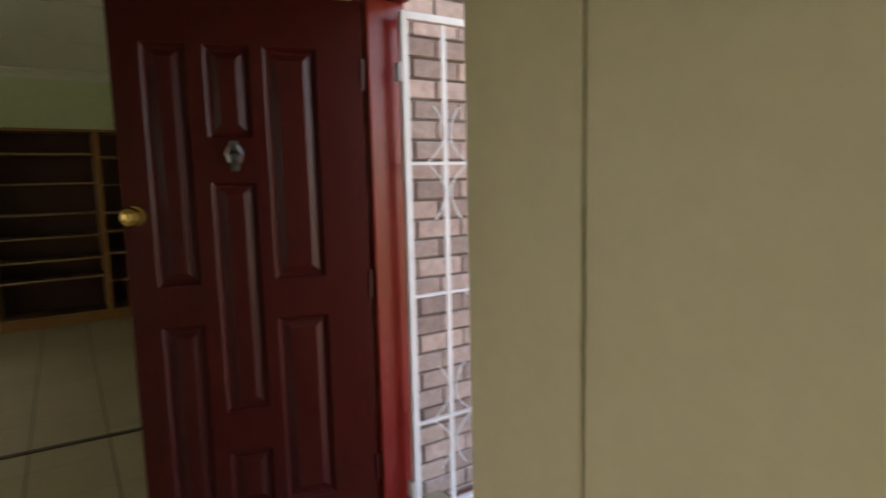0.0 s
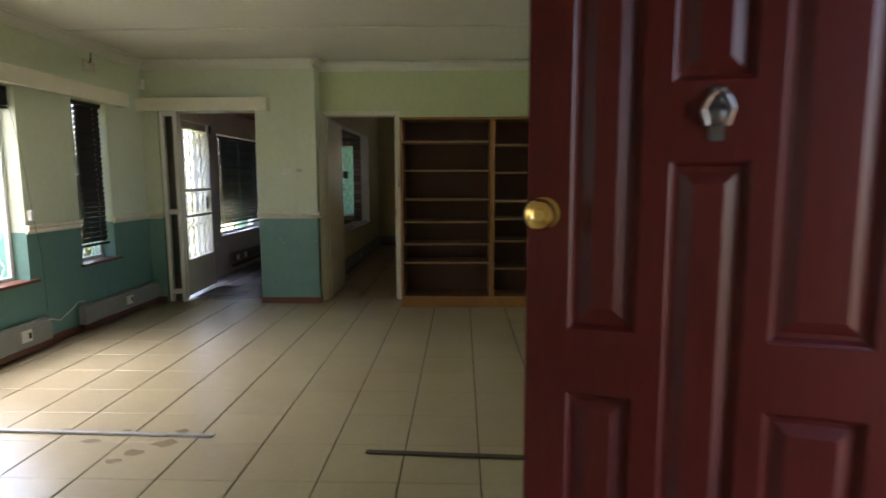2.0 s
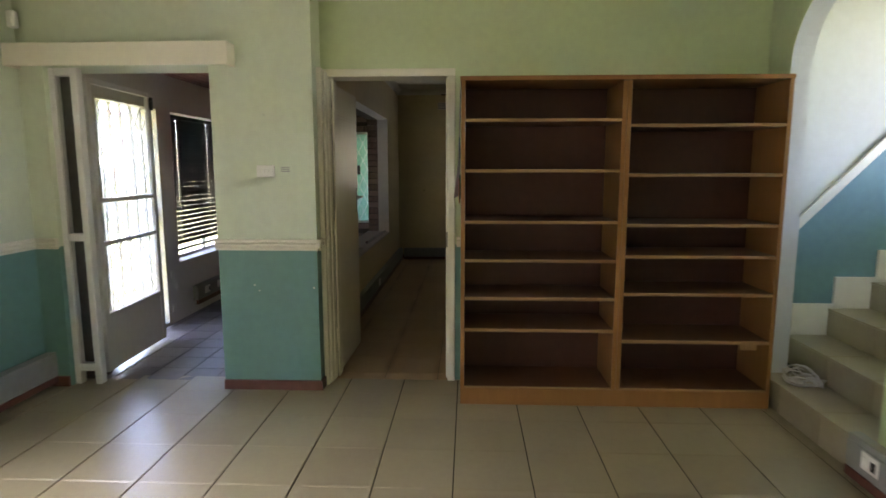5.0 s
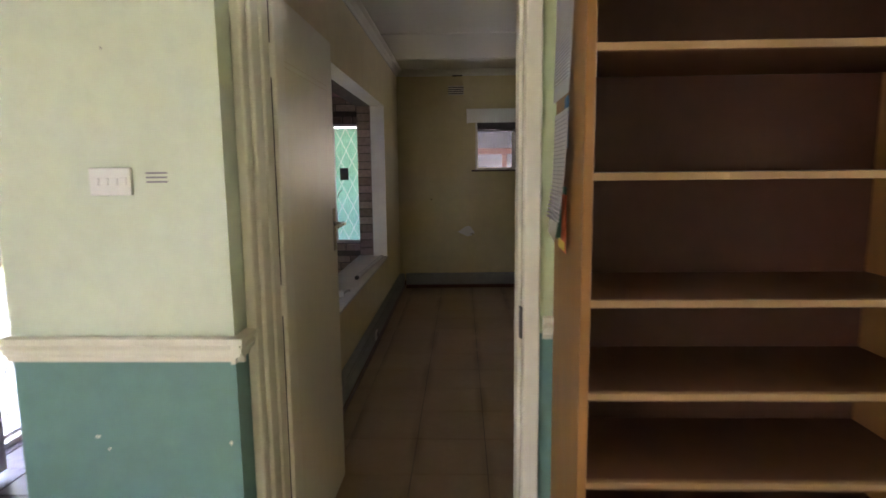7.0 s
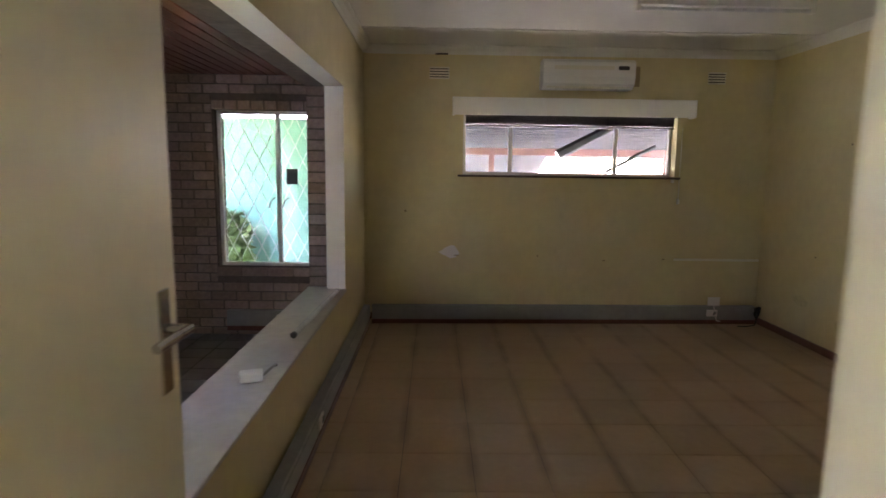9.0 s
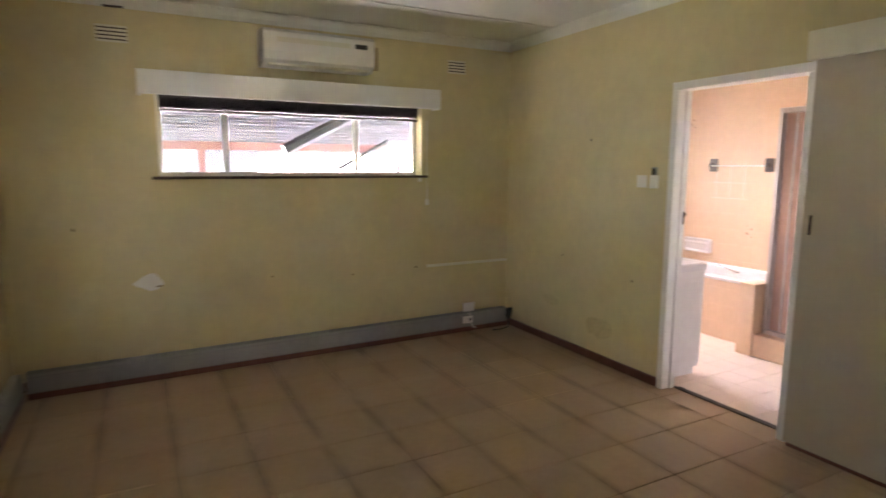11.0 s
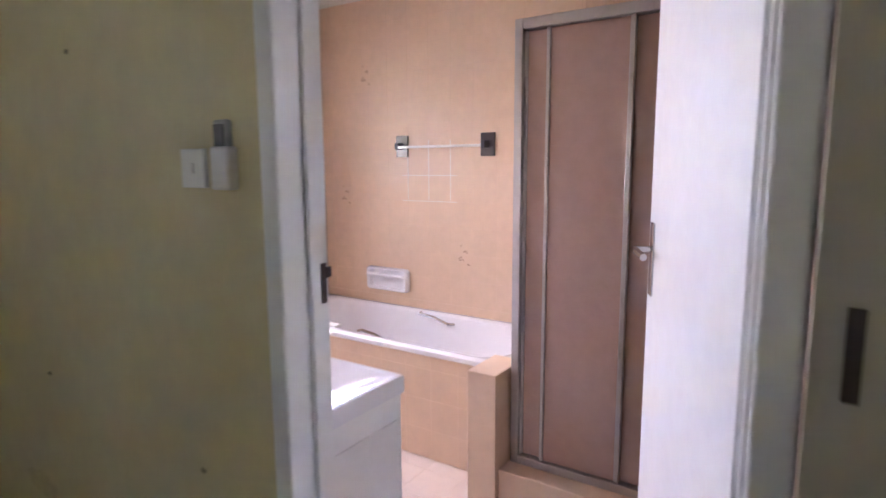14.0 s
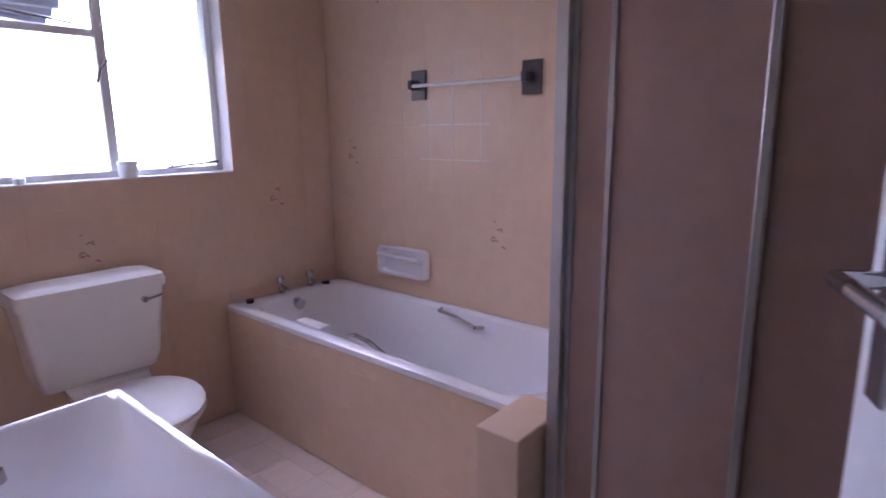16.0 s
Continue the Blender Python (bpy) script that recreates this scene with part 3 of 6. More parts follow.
def venetian(m, w, drop, bunch, label, tilt=-69):
    """A wooden venetian blind hanging drop metres, or bunched up; cord holes go through every slat."""
    e = thing("venetian_blind", m, label, "blind", "venetian blinds")
    part("headrail", boxes((0, w, -0.025, 0.025, -0.035, 0), bev=0.003), BLIND, e)
    pitch, half = (0.004 if bunch else 0.047), 0.025
    n = int((drop - 0.06) / pitch)
    xs = (w * 0.2, w * 0.8) if w < 1 else (w * 0.1, w * 0.5, w * 0.9)
    rows, a = [], 0.004
    for x in xs:
        rows += [(a, x - 0.006, -half, half, -0.0013, 0.0013), (x - 0.006, x + 0.006, -half, -0.007, -0.0013, 0.0013), (x - 0.006, x + 0.006, 0.007, half, -0.0013, 0.0013)]
        a = x + 0.006
    rows.append((a, w - 0.004, -half, half, -0.0013, 0.0013))
    slat = None
    rg = random.Random(21)
    for k in range(n):
        z = (-0.037 if bunch else -0.05) - k * pitch
        mm = pose(0, 0, z, 0 if bunch else tilt + rg.uniform(-3, 3), 0, 0 if bunch else rg.uniform(-0.25, 0.25))
        if slat is None:
            bm = boxes(*rows)
            bmesh.ops.remove_doubles(bm, verts=bm.verts, dist=1e-5)
            slat = part("slat", bm, BLIND, e, m=mm)
        else:
            sl = slat.copy()
            scene.collection.objects.link(sl)
            sl.matrix_basis = mm
    part("bottom_rail", boxes((0.002, w - 0.002, -0.024, 0.024, -drop, -drop + 0.02), bev=0.003), BLIND, e)
    for x in xs:
        for y in (-0.027, 0.027):
            part("ladder_cord", rods(0.0014, ((x, y, -0.03), (x, y, -drop + 0.01)), n=4), BLIND, e)
    return e


w1 = steel_window("window_1", pose(-3.22, 2.5, 0.57, 0, 0, 90), 2.16, 1.51, (0.72, 1.44), (), "white steel lounge window onto the garden", "diamond")
handle_stay(w1, 1.46, 0.6)
# Out-of-view window, added only to let light reach the cupboard front.
steel_window("window_7", pose(-3.22, -1.7, 0.57, 0, 0, 90), 1.7, 1.51, (0.57, 1.13), (), "unseen lounge window added to light the hall cupboard", "")
steel_window("window_2", pose(-3.22, 5.31, 0.60, 0, 0, 90), 0.5, 1.48, (), (), "narrow white steel lounge window behind a blind", "diamond")
w3 = steel_window("window_3", pose(-0.42, 12.32, 1.46), 2.1, 0.62, (0.48, 1.54), (), "wide white steel bedroom window under the pelmet", "")
w4 = steel_window("window_4", pose(3.14, 12.30, 1.185), 0.99, 0.875, (0.515,), ((0.0, 0.515, 0.575),), "white steel bathroom window", "")
part("window_stay", rods(0.005, ((0.05, -0.02, 0.64), (0.42, -0.02, 0.60)), ((0.12, -0.02, 0.68), (0.12, -0.02, 0.62))), PEWTER, w4, "bent metal window stay")
handle_stay(w4, 0.52, 0.47)
part("window_stay", rods(0.005, ((0.72, -0.02, 0.035), (0.96, -0.02, 0.05)), ((0.74, -0.02, 0.03), (0.74, -0.02, 0.06))), PEWTER, w4, "bent metal window stay")
w5 = steel_window("window_5", pose(-2.62, 11.68, 0.62), 0.88, 1.38, (0.53,), (), "white steel sunroom window with burglar bars", "diamond")
handle_stay(w5, 0.50, 0.62)
handle_stay(w5, 0.62, 0.62)
part("sticker", boxes((0.60, 0.70, 0.012, 0.015, 0.74, 0.88)), BLACK, w5, "small dark square sticker")
w6 = steel_window("window_6", pose(-3.18, 8.22, 0.56, 0, 0, 90), 1.68, 1.42, (0.84,), (), "white steel sunroom window behind a blind", "")

for i, (x0, x1, y0, y1, z) in enumerate(((-3.2, -3.065, 2.47, 4.73, 0.57), (-3.2, -3.065, 5.28, 5.88, 0.60))):
    tagged(obj("window_sill", boxes((x0, x1, y0, y1, z - 0.022, z + 0.004), bev=0.003), BROWNTILE), "red-brown tiled window sill", "sill", "", "structure")
tagged(obj("window_sill", boxes((-0.47, 1.73, 12.165, 12.3, 1.442, 1.463), bev=0.004), DARKWOOD), "dark narrow timber window sill", "sill", "", "structure")
tagged(obj("window_sill", boxes((3.14, 4.13, 12.208, 12.3, 1.182, 1.190)), WHITEWALL), "white plastered bathroom window sill", "sill", "", "structure")

venetian(pose(-3.16, 5.33, 2.07, 0, 0, 90), 0.46, 1.33, False, "dark brown venetian blind lowered over a narrow window")
venetian(pose(-3.16, 2.52, 2.07, 0, 0, 90), 2.12, 0.17, True, "dark brown venetian blind pulled up over the garden window")
venetian(pose(-0.40, 12.25, 2.07, 0, 0, 0), 2.06, 0.14, True, "dark brown venetian blind pulled up in the high window")
venetian(pose(-3.10, 8.24, 1.96, 0, 0, 90), 1.64, 1.30, False, "dark venetian blind lowered over the sunroom window")


# ---- blind cords ----
cord = thing("pull_cord", pose(-3.07, 4.70, 1.05), "looped blind pull cord with a small plastic winder", "pull cord")
part("winder", boxes((-0.03, 0.01, -0.02, 0.02, -0.01, 0.075), bev=0.006), PLASTIC, cord)
bm = bmesh.new()
add_path(bm, [(-0.03, -0.12, 0.95), (0, -0.05, 0.5), (0.005, 0.0, 0.06), (0.006, 0.06, -0.3), (0.008, 0.07, -0.75)], 0.002, 4)
part("cord", bm, BLACK, cord)
cord = thing("blind_chain", pose(1.72, 12.17, 1.22), "hanging blind chain with a small weight beside the window", "blind chain")
part("chain", rods(0.003, ((0, 0, 0.02), (0, 0, 0.72)), n=5), PLASTIC, cord)
part("weight", boxes((-0.012, 0.012, -0.01, 0.01, -0.02, 0.03), bev=0.004), PLASTIC, cord)
part("bracket", boxes((-0.075, -0.05, 0, 0.028, 0.19, 0.23), bev=0.003), PLASTIC, cord)


# ---- cable trunking ----
def trunking(m, length, h, d, sockets, label):
    """A steel skirting duct along x with a stepped lid."""
    e = thing("skirting_duct", m, label, "cable duct", "skirting ducts")
    part("body", boxes((0, length, -d, 0, 0, h), bev=0.004), TRUNK, e)
    part("lid", boxes((0.004, length - 0.004, -d - 0.006, -d, h * 0.18, h * 0.82), bev=0.002), TRUNK, e)
    part("plinth", boxes((0.002, length - 0.002, -d - 0.004, -d + 0.02, -0.043, -0.001)), BROWNTILE, e)
    for x in sockets:
        s = part("socket", boxes((x, x + 0.11, -d - 0.016, -d - 0.006, h * 0.28, h * 0.78), bev=0.003), PLASTIC, e, "white plastic socket")
        part("switch", boxes((x + 0.015, x + 0.04, -d - 0.02, -d - 0.016, h * 0.4, h * 0.65)), PLASTIC, s)
        part("switch", boxes((x + 0.07, x + 0.095, -d - 0.02, -d - 0.016, h * 0.4, h * 0.65)), BLACK, s)
    return e


trunking(pose(-3.085, 5.17, 0.075, 0, 0, 90), 1.28, 0.165, 0.065, (0.62,), "grey painted steel skirting duct under the narrow window")
trunking(pose(-3.085, -1.2, 0.075, 0, 0, 90), 5.95, 0.18, 0.065, (2.2, 5.6), "long grey steel skirting duct under the garden window")
trunking(pose(1.605, 5.51, 0.055, 0, 0, -90), 1.02, 0.165, 0.06, (0.12,), "grey steel skirting duct on the stair wall")
trunking(pose(1.605, 4.0, 0.055, 0, 0, -90), 2.3, 0.165, 0.06, (), "grey steel skirting duct with an open end")
trunking(pose(-1.3, 12.08, 0.045, 0, 0, 1.55), 3.86, 0.135, 0.075, (3.35,), "long grey steel skirting duct below the high window")
trunking(pose(-1.375, 7.55, 0.05, 0, 0, 90), 4.45, 0.14, 0.06, (0.02, 1.9), "grey steel skirting duct below the wide opening")
trunking(pose(-2.55, 11.60, 0.09, 0, 0, 0), 0.98, 0.14, 0.05, (0.45,), "pale steel skirting duct on the brick wall")
trunking(pose(-3.05, 8.45, 0.13, 0, 0, 90), 1.8, 0.15, 0.05, (0.15, 0.45), "steel skirting duct in the sunroom")
tagged(obj("duct_end_cap", boxes((1.535, 1.603, 4.45, 4.487, 0.05, 0.235), bev=0.006), BLACK), "black plastic end cap of a duct", "end cap")
bm = bmesh.new()
for k in range(5):
    rr = 0.052 - 0.004 * (k % 3)
    add_path(bm, [(2.535 + 0.012 * math.cos(q * 0.9 + k), 12.065 - 0.012 * k + rr * 0.35 * math.cos(q * 0.698), 0.125 + 0.006 * k + rr * math.sin(q * 0.698)) for q in range(10)], 0.009, 6)
add_path(bm, [(2.535, 12.03, 0.08), (2.50, 12.0, 0.02), (2.42, 11.99, 0.008), (2.33, 12.0, 0.008)], 0.006, 6)
tagged(obj("cable_coil", bm, BLACK), "coil of black cable pushed into the bedroom corner", "cable")
bm = bmesh.new()
add_path(bm, [(-3.03, 4.55, 0.22), (-3.02, 4.75, 0.235), (-3.02, 4.85, 0.20), (-3.01, 4.98, 0.26), (-3.03, 5.10, 0.30), (-3.035, 5.19, 0.29)], 0.003, 5)
tagged(obj("cable", bm, PLASTIC), "loose white cable between two ducts", "cable")
bm = bmesh.new()
add_path(bm, [(1.56, 4.45, 0.03), (1.53, 4.25, 0.006), (1.40, 4.05, 0.006), (1.22, 4.3, 0.006), (1.12, 4.75, 0.006), (1.10, 5.0, 0.006)], 0.0016, 5)
tagged(obj("cable", bm, GREYDIRTY), "thin white cable lying on the floor tiles", "cable")
bm = bmesh.new()
add_path(bm, [(1.58, 4.46, 0.17), (1.585, 4.2, 0.12), (1.575, 4.01, 0.11)], 0.0025, 5)
tagged(obj("cable", bm, PLASTIC), "white cable between two skirting ducts", "cable")


# ---- small wall fittings of the lounge ----
def wall_plate(m, w, h, label, rockers=1, category="switch"):
    e = thing("wall_switch" if category == "switch" else "socket", m, label, category)
    part("plate", boxes((-w / 2, w / 2, -0.012, 0, -h / 2, h / 2), bev=0.003, seg=2), PLASTIC, e)
    for k in range(rockers):
        x = (k - (rockers - 1) / 2) * w * 0.22
        part("rocker", boxes((x - w * 0.08, x + w * 0.08, -0.016, -0.012, -h * 0.14, h * 0.14), bev=0.001), PLASTIC, e)
    return e


wall_plate(pose(-1.545, 6.46, 1.44), 0.115, 0.075, "white plastic light switch on the pale green pier", 4)
lab = thing("paper_label", pose(-1.42, 6.459, 1.45), "tiny printed paper label beside the light switch", "label")
for z in (-0.012, 0.0, 0.012):
    part("text_bar", boxes((-0.03, 0.028, -0.001, 0, z - 0.0025, z + 0.0025)), DARKINK, lab)


for x, z, w, h, mt in ((-1.652, 0.707, 0.010, 0.007, PELMET), (-1.62, 0.67, 0.006, 0.006, PELMET), (-1.262, 0.69, 0.007, 0.010, PELMET), (-1.545, 1.79, 0.003, 0.010, TRUNK)):
    bm = bmesh.new()
    bm.faces.new([bm.verts.new((x + w * (0.7 + 0.3 * math.sin(q * 2.3)) * math.cos(q * 0.785), 6.4585, z + h * (0.7 + 0.3 * math.cos(q * 1.7)) * math.sin(q * 0.785))) for q in range(8)])
    tagged(obj("paint_chip", bm, mt), "small chip in the painted pier wall", "paint chip", "", "stuff")


def air_brick(m, w, h, nx, nz, label, louvre=False):
    e = thing("air_vent", m, label, "vent", "air vents")
    # Black backing and dark strips paint the shade inside the vent openings.
    part("backing", boxes((-w / 2, w / 2, -0.003, 0, -h / 2, h / 2)), BLACK if not louvre else CREAM, e)
    bars = [(-w / 2, w / 2, -0.014, -0.003, -h / 2 + k * h / nz - 0.005, -h / 2 + k * h / nz + 0.005) for k in range(nz + 1)]
    if louvre:
        part("dark_slots", boxes(*[(-w / 2 + 0.005, w / 2 - 0.005, -0.006, -0.003, -h / 2 + (k + 0.35) * h / nz, -h / 2 + (k + 0.7) * h / nz) for k in range(nz)]), DARKWOOD, e)
    for b in bars:
        part("slat", boxes(b), CREAM, e)
    if not louvre:
        for k in range(nx + 1):
            x = -w / 2 + k * w / nx
            part("bar", boxes((x - 0.005, x + 0.005, -0.013, -0.003, -h / 2, h / 2)), CREAM, e)
    return e


vent = air_brick(pose(-3.1, 5.60, 2.40, 0, 0, 90), 0.16, 0.10, 7, 4, "pale painted air brick high on the lounge wall")
bm = bmesh.new()
add_path(bm, [(-0.03, -0.02, 0.01), (0.0, -0.02, 0.05), (0.02, -0.02, 0.12), (0.01, -0.02, 0.02)], 0.004, 4)
part("wire", bm, BLACK, vent, "black bent wire")
air_brick(pose(-0.66, 12.2, 2.43), 0.19, 0.10, 7, 4, "painted air brick high on the yellow wall", True)
air_brick(pose(2.03, 12.2, 2.42), 0.17, 0.10, 7, 4, "painted air brick near the bedroom corner", True)
sensor = thing("alarm_sensor", pose(-3.06, 6.40, 2.36), "small white alarm sensor in the lounge corner", "alarm sensor")
part("case", boxes((-0.025, 0.025, -0.02, 0.03, -0.05, 0.05), bev=0.01, seg=2), PLASTIC, sensor)
part("lens", boxes((-0.016, 0.016, -0.026, -0.02, -0.03, 0.01), bev=0.003), PLASTIC, sensor)


# ---- bookcase ----
bc = thing("bookcase", pose(-0.312, 6.68, 0), "tall empty wooden bookcase with two bays and dark back", "bookcase")
W, D = 1.882, 0.41
part("plinth", boxes((0.0, W, -D - 0.003, -D + 0.02, 0.0, 0.105), bev=0.002), WOOD, bc)
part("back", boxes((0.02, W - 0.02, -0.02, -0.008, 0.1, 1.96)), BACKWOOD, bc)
for x in (0.0, W - 0.024):
    part("side_panel", boxes((x, x + 0.024, -D, -0.005, 0.0, 1.96), bev=0.002), WOOD, bc)
part("divider", boxes((0.927, 0.9525, -D, -0.02, 0.105, 1.955), (0.9545, 0.98, -D, -0.02, 0.105, 1.955), bev=0.002), WOOD, bc)
part("top", boxes((-0.006, W + 0.004, -D - 0.006, -0.005, 1.96, 1.985), bev=0.003), WOOD, bc)
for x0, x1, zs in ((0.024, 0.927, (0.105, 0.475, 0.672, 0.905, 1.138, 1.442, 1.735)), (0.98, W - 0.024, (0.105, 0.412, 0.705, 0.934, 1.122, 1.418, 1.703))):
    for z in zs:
        sh = part("shelf", boxes((x0, x1, -D + 0.022, -0.02, z - 0.009, z + 0.009)), SHADEDWOOD, bc, m=pose(0, 0, 0))
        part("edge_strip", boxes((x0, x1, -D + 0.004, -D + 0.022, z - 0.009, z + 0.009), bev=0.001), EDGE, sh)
part("shelf_pin", boxes((1.70, 1.80, -D + 0.03, -D + 0.05, 0.36, 0.40), bev=0.002), EDGE, bc, "pale wood off-cut under a shelf")


def paper_sheet(m, w, h, label, curl, cards):
    e = thing("paper_notice", m, label, "paper", "notices on the bookcase")
    bm = bmesh.new()
    n = 8
    vs = [[bm.verts.new((-0.004 - curl * (k / n) ** 2 * (0.5 + 0.5 * j), -w * j + 0.0, -h * k / n)) for j in (0, 1)] for k in range(n + 1)]
    for a, b in zip(vs, vs[1:]):
        bm.faces.new((a[0], a[1], b[1], b[0]))
    bmesh.ops.solidify(bm, geom=bm.faces[:], thickness=0.0015)
    part("sheet", bm, PAPER, e, smooth=True)
    for k in range(26):
        z = -h * (0.05 + 0.032 * k)
        c = curl * (z / h) ** 2
        part("text_bar", boxes((-0.0068 - c, -0.0058 - c * 0.55, -w * 0.92, -w * 0.08, z - h * 0.0035, z + h * 0.0035)), INK, e)
    for nm, mt, b in cards:
        part(nm, boxes(b), mt, e)
    return e


paper_sheet(pose(-0.314, 6.66, 1.95, 0, 0, 0), 0.27, 0.30, "printed sheet of paper taped to the bookcase side", 0.01, ())
paper_sheet(pose(-0.315, 6.655, 1.615, 0, 0, -2), 0.27, 0.34, "curled printed notice over coloured card on the bookcase side", 0.03,
            (("card", CARD_G, (-0.003, -0.0005, -0.235, 0.005, -0.352, -0.2)), ("card", CARD_R, (-0.0035, -0.001, -0.245, -0.17, -0.372, -0.22)),
             ("card", CARD_B, (-0.0025, -0.0003, -0.25, -0.19, -0.10, 0.03)), ("card", CARD_Y, (-0.0045, -0.0012, -0.24, -0.12, -0.368, -0.345))))


# ---- doors ----
def steel_frame(name, m, w, h, wall, face, label, material):
    """A pressed door frame round an opening w by h through a wall; x along, y through."""
    e = tagged(new(name), label, "door frame", "", "structure")
    e.matrix_basis = m
    for nm, x0, x1 in (("jamb", -face, 0.0), ("jamb", w, w + face)):
        sx = 1 if x0 < 0 else -1
        sg = 1 if wall > 0 else -1
        bm = boxes((x0, x1, -0.022 * sg, wall + 0.022 * sg if sg > 0 else wall + 0.04, 0, h), bev=0.006, seg=2)
        inner = x1 if x0 < 0 else x0
        add_box(bm, min(inner, inner + 0.014 * sx), max(inner, inner + 0.014 * sx), 0.045 * sg, wall - 0.005 if sg > 0 else wall + 0.05, 0, h, bev=0.003)
        part(nm, bm, material, e)
    part("head", boxes((-face, w + face, -0.022 * sg, wall + 0.022 * sg if sg > 0 else wall + 0.04, h, h + face), bev=0.006, seg=2), material, e)
    return e


f = steel_frame("door_frame_1", pose(-1.18, 6.68, 0), 0.775, 2.045, 0.15, 0.05, "cream painted steel door frame of the bedroom", CREAM)
part("architrave", boxes((-0.053, -0.022, -0.135, -0.023, 0, 2.09), (-0.022, -0.006, -0.095, -0.023, 0, 2.075), bev=0.007, seg=2), CREAM, f)
part("strike_plate", boxes((0.765, 0.774, 0.01, 0.035, 0.93, 1.03)), PEWTER, f)
f = steel_frame("door_frame_2", pose(2.607, 9.395, 0, 0, 0, 90), 0.826, 2.04, -0.143, 0.05, "white painted steel door frame of the bathroom", WHITE)
part("strike_plate", boxes((0.809, 0.813, -0.084, -0.070, 1.16, 1.245), (0.807, 0.813, -0.096, -0.084, 1.214, 1.236)), DARKWOOD, f, "dark metal strike plate")


def lever(parent, x, y, z, sgn, side):
    """A lever handle on a long back plate; sgn: which way the lever points, side: -1 or 1 out of the leaf."""
    p = part("back_plate", boxes((x - 0.018, x + 0.018, y, y + side * 0.006, z - 0.12, z + 0.07), bev=0.002), CHROME, parent, "long chrome back plate")
    bm = bmesh.new()
    add_rod(bm, (x, y, z), (x, y + side * 0.05, z), 0.009, 10)
    add_path(bm, [(x, y + side * 0.048, z), (x + sgn * 0.05, y + side * 0.05, z + 0.002), (x + sgn * 0.11, y + side * 0.042, z - 0.004)], 0.009, 10)
    part("lever_handle", bm, CHROME, p, "chrome lever handle", smooth=True)


def plain_door(name, m, w, h, material, label, sgn):
    e = thing(name, m, label, "door")
    part("leaf", boxes((0.012, w, 0, 0.04, 0.006, h), bev=0.003, seg=2), material, e)
    return e


ang = math.degrees(math.atan2(7.47 - 6.72, -1.155 + 1.165))
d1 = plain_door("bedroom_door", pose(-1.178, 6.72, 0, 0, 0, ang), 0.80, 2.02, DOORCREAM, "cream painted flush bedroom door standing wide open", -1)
lever(d1, 0.745, 0.0, 1.23, -1, -1)
# Dark strip paints the shade of the gap between leaf and frame.
part("hinge_strip", boxes((-0.002, 0.0115, 0.001, 0.03, 0.006, 2.02)), DARKWOOD, d1, "dark strip standing in for the shaded hinge gap")
for z in (0.25, 1.0, 1.75):
    part("hinge", rods(0.008, ((-0.004, -0.006, z), (-0.004, -0.006, z + 0.1))), CREAM, d1)
# Thin darker strips on the face draw the shade lines of two bevels.
part("groove", boxes((0.10, 0.70, -0.001, 0.0, 1.80, 1.803), (0.10, 0.70, -0.001, 0.0, 1.82, 1.823)), OLIVE, d1)
ang = math.degrees(math.atan2(9.727 - 9.41, 3.395 - 2.72)) - 1.3
d2 = plain_door("bathroom_door", pose(2.735, 9.382, 0, 0, 0, ang), 0.745, 2.02, WHITE, "white painted flush bathroom door standing half open", 1)
lever(d2, 0.69, 0.04, 1.23, -1, 1)
for z in (0.25, 1.75):
    part("hinge", rods(0.008, ((0.0, 0.046, z), (0.0, 0.046, z + 0.1))), WHITE, d2)

# front door, standing open
ang = math.degrees(math.atan2(1.53 - 1.31, 0.455 - 1.25))
fd = thing("front_door", pose(1.25, 1.31, 0, 0, 0, ang), "dark red varnished panelled front door standing open", "door")
LW, LH, TH = 0.803, 2.03, 0.044
cols = [(0.15, 0.33), (0.375, 0.523), (0.576, 0.714)]
panels = []
for c in (0, 2):
    panels += [(*cols[c], 1.045, 1.86), (*cols[c], 0.20, 0.905)]
panels += [(*cols[1], 1.55, 1.86), (*cols[1], 0.575, 1.40), (*cols[1], 0.20, 0.42)]
grid = bmesh.new()
us = sorted({-0.012, LW, *(v for p in panels for v in p[:2])})
zs = sorted({0.008, LH, *(v for p in panels for v in p[2:])})
for a, b in zip(us, us[1:]):
    for c, d in zip(zs, zs[1:]):
        u, z = (a + b) / 2, (c + d) / 2
        if not any(p[0] < u < p[1] and p[2] < z < p[3] for p in panels):
            add_box(grid, a, b, 0, TH, c, d)
bmesh.ops.remove_doubles(grid, verts=grid.verts, dist=1e-4)
seen = {}
for fc in list(grid.faces):
    key = tuple(round(v, 3) for v in fc.calc_center_median())
    seen.setdefault(key, []).append(fc)
bmesh.ops.delete(grid, geom=[x for v in seen.values() if len(v) > 1 for x in v], context="FACES_ONLY")
part("leaf", grid, RED, fd)
for u0, u1, z0, z1 in panels:
    def ring(i, y):
        return [(u0 + i, y, z0 + i), (u1 - i, y, z0 + i), (u1 - i, y, z1 - i), (u0 + i, y, z1 - i)]
    for side in (0, 1):
        Y = (lambda v: TH - v) if side else (lambda v: v)
        bm = loft([ring(-0.001, Y(0.001)), ring(0.005, Y(0.006)), ring(0.012, Y(0.016)), ring(0.022, Y(0.017)), ring(0.046, Y(0.006)), ring(0.048, Y(0.006))], cap=False)
        bm.faces.new([bm.verts.new(p) for p in ring(0.048, Y(0.006))])
        part("panel", bm, RED, fd)
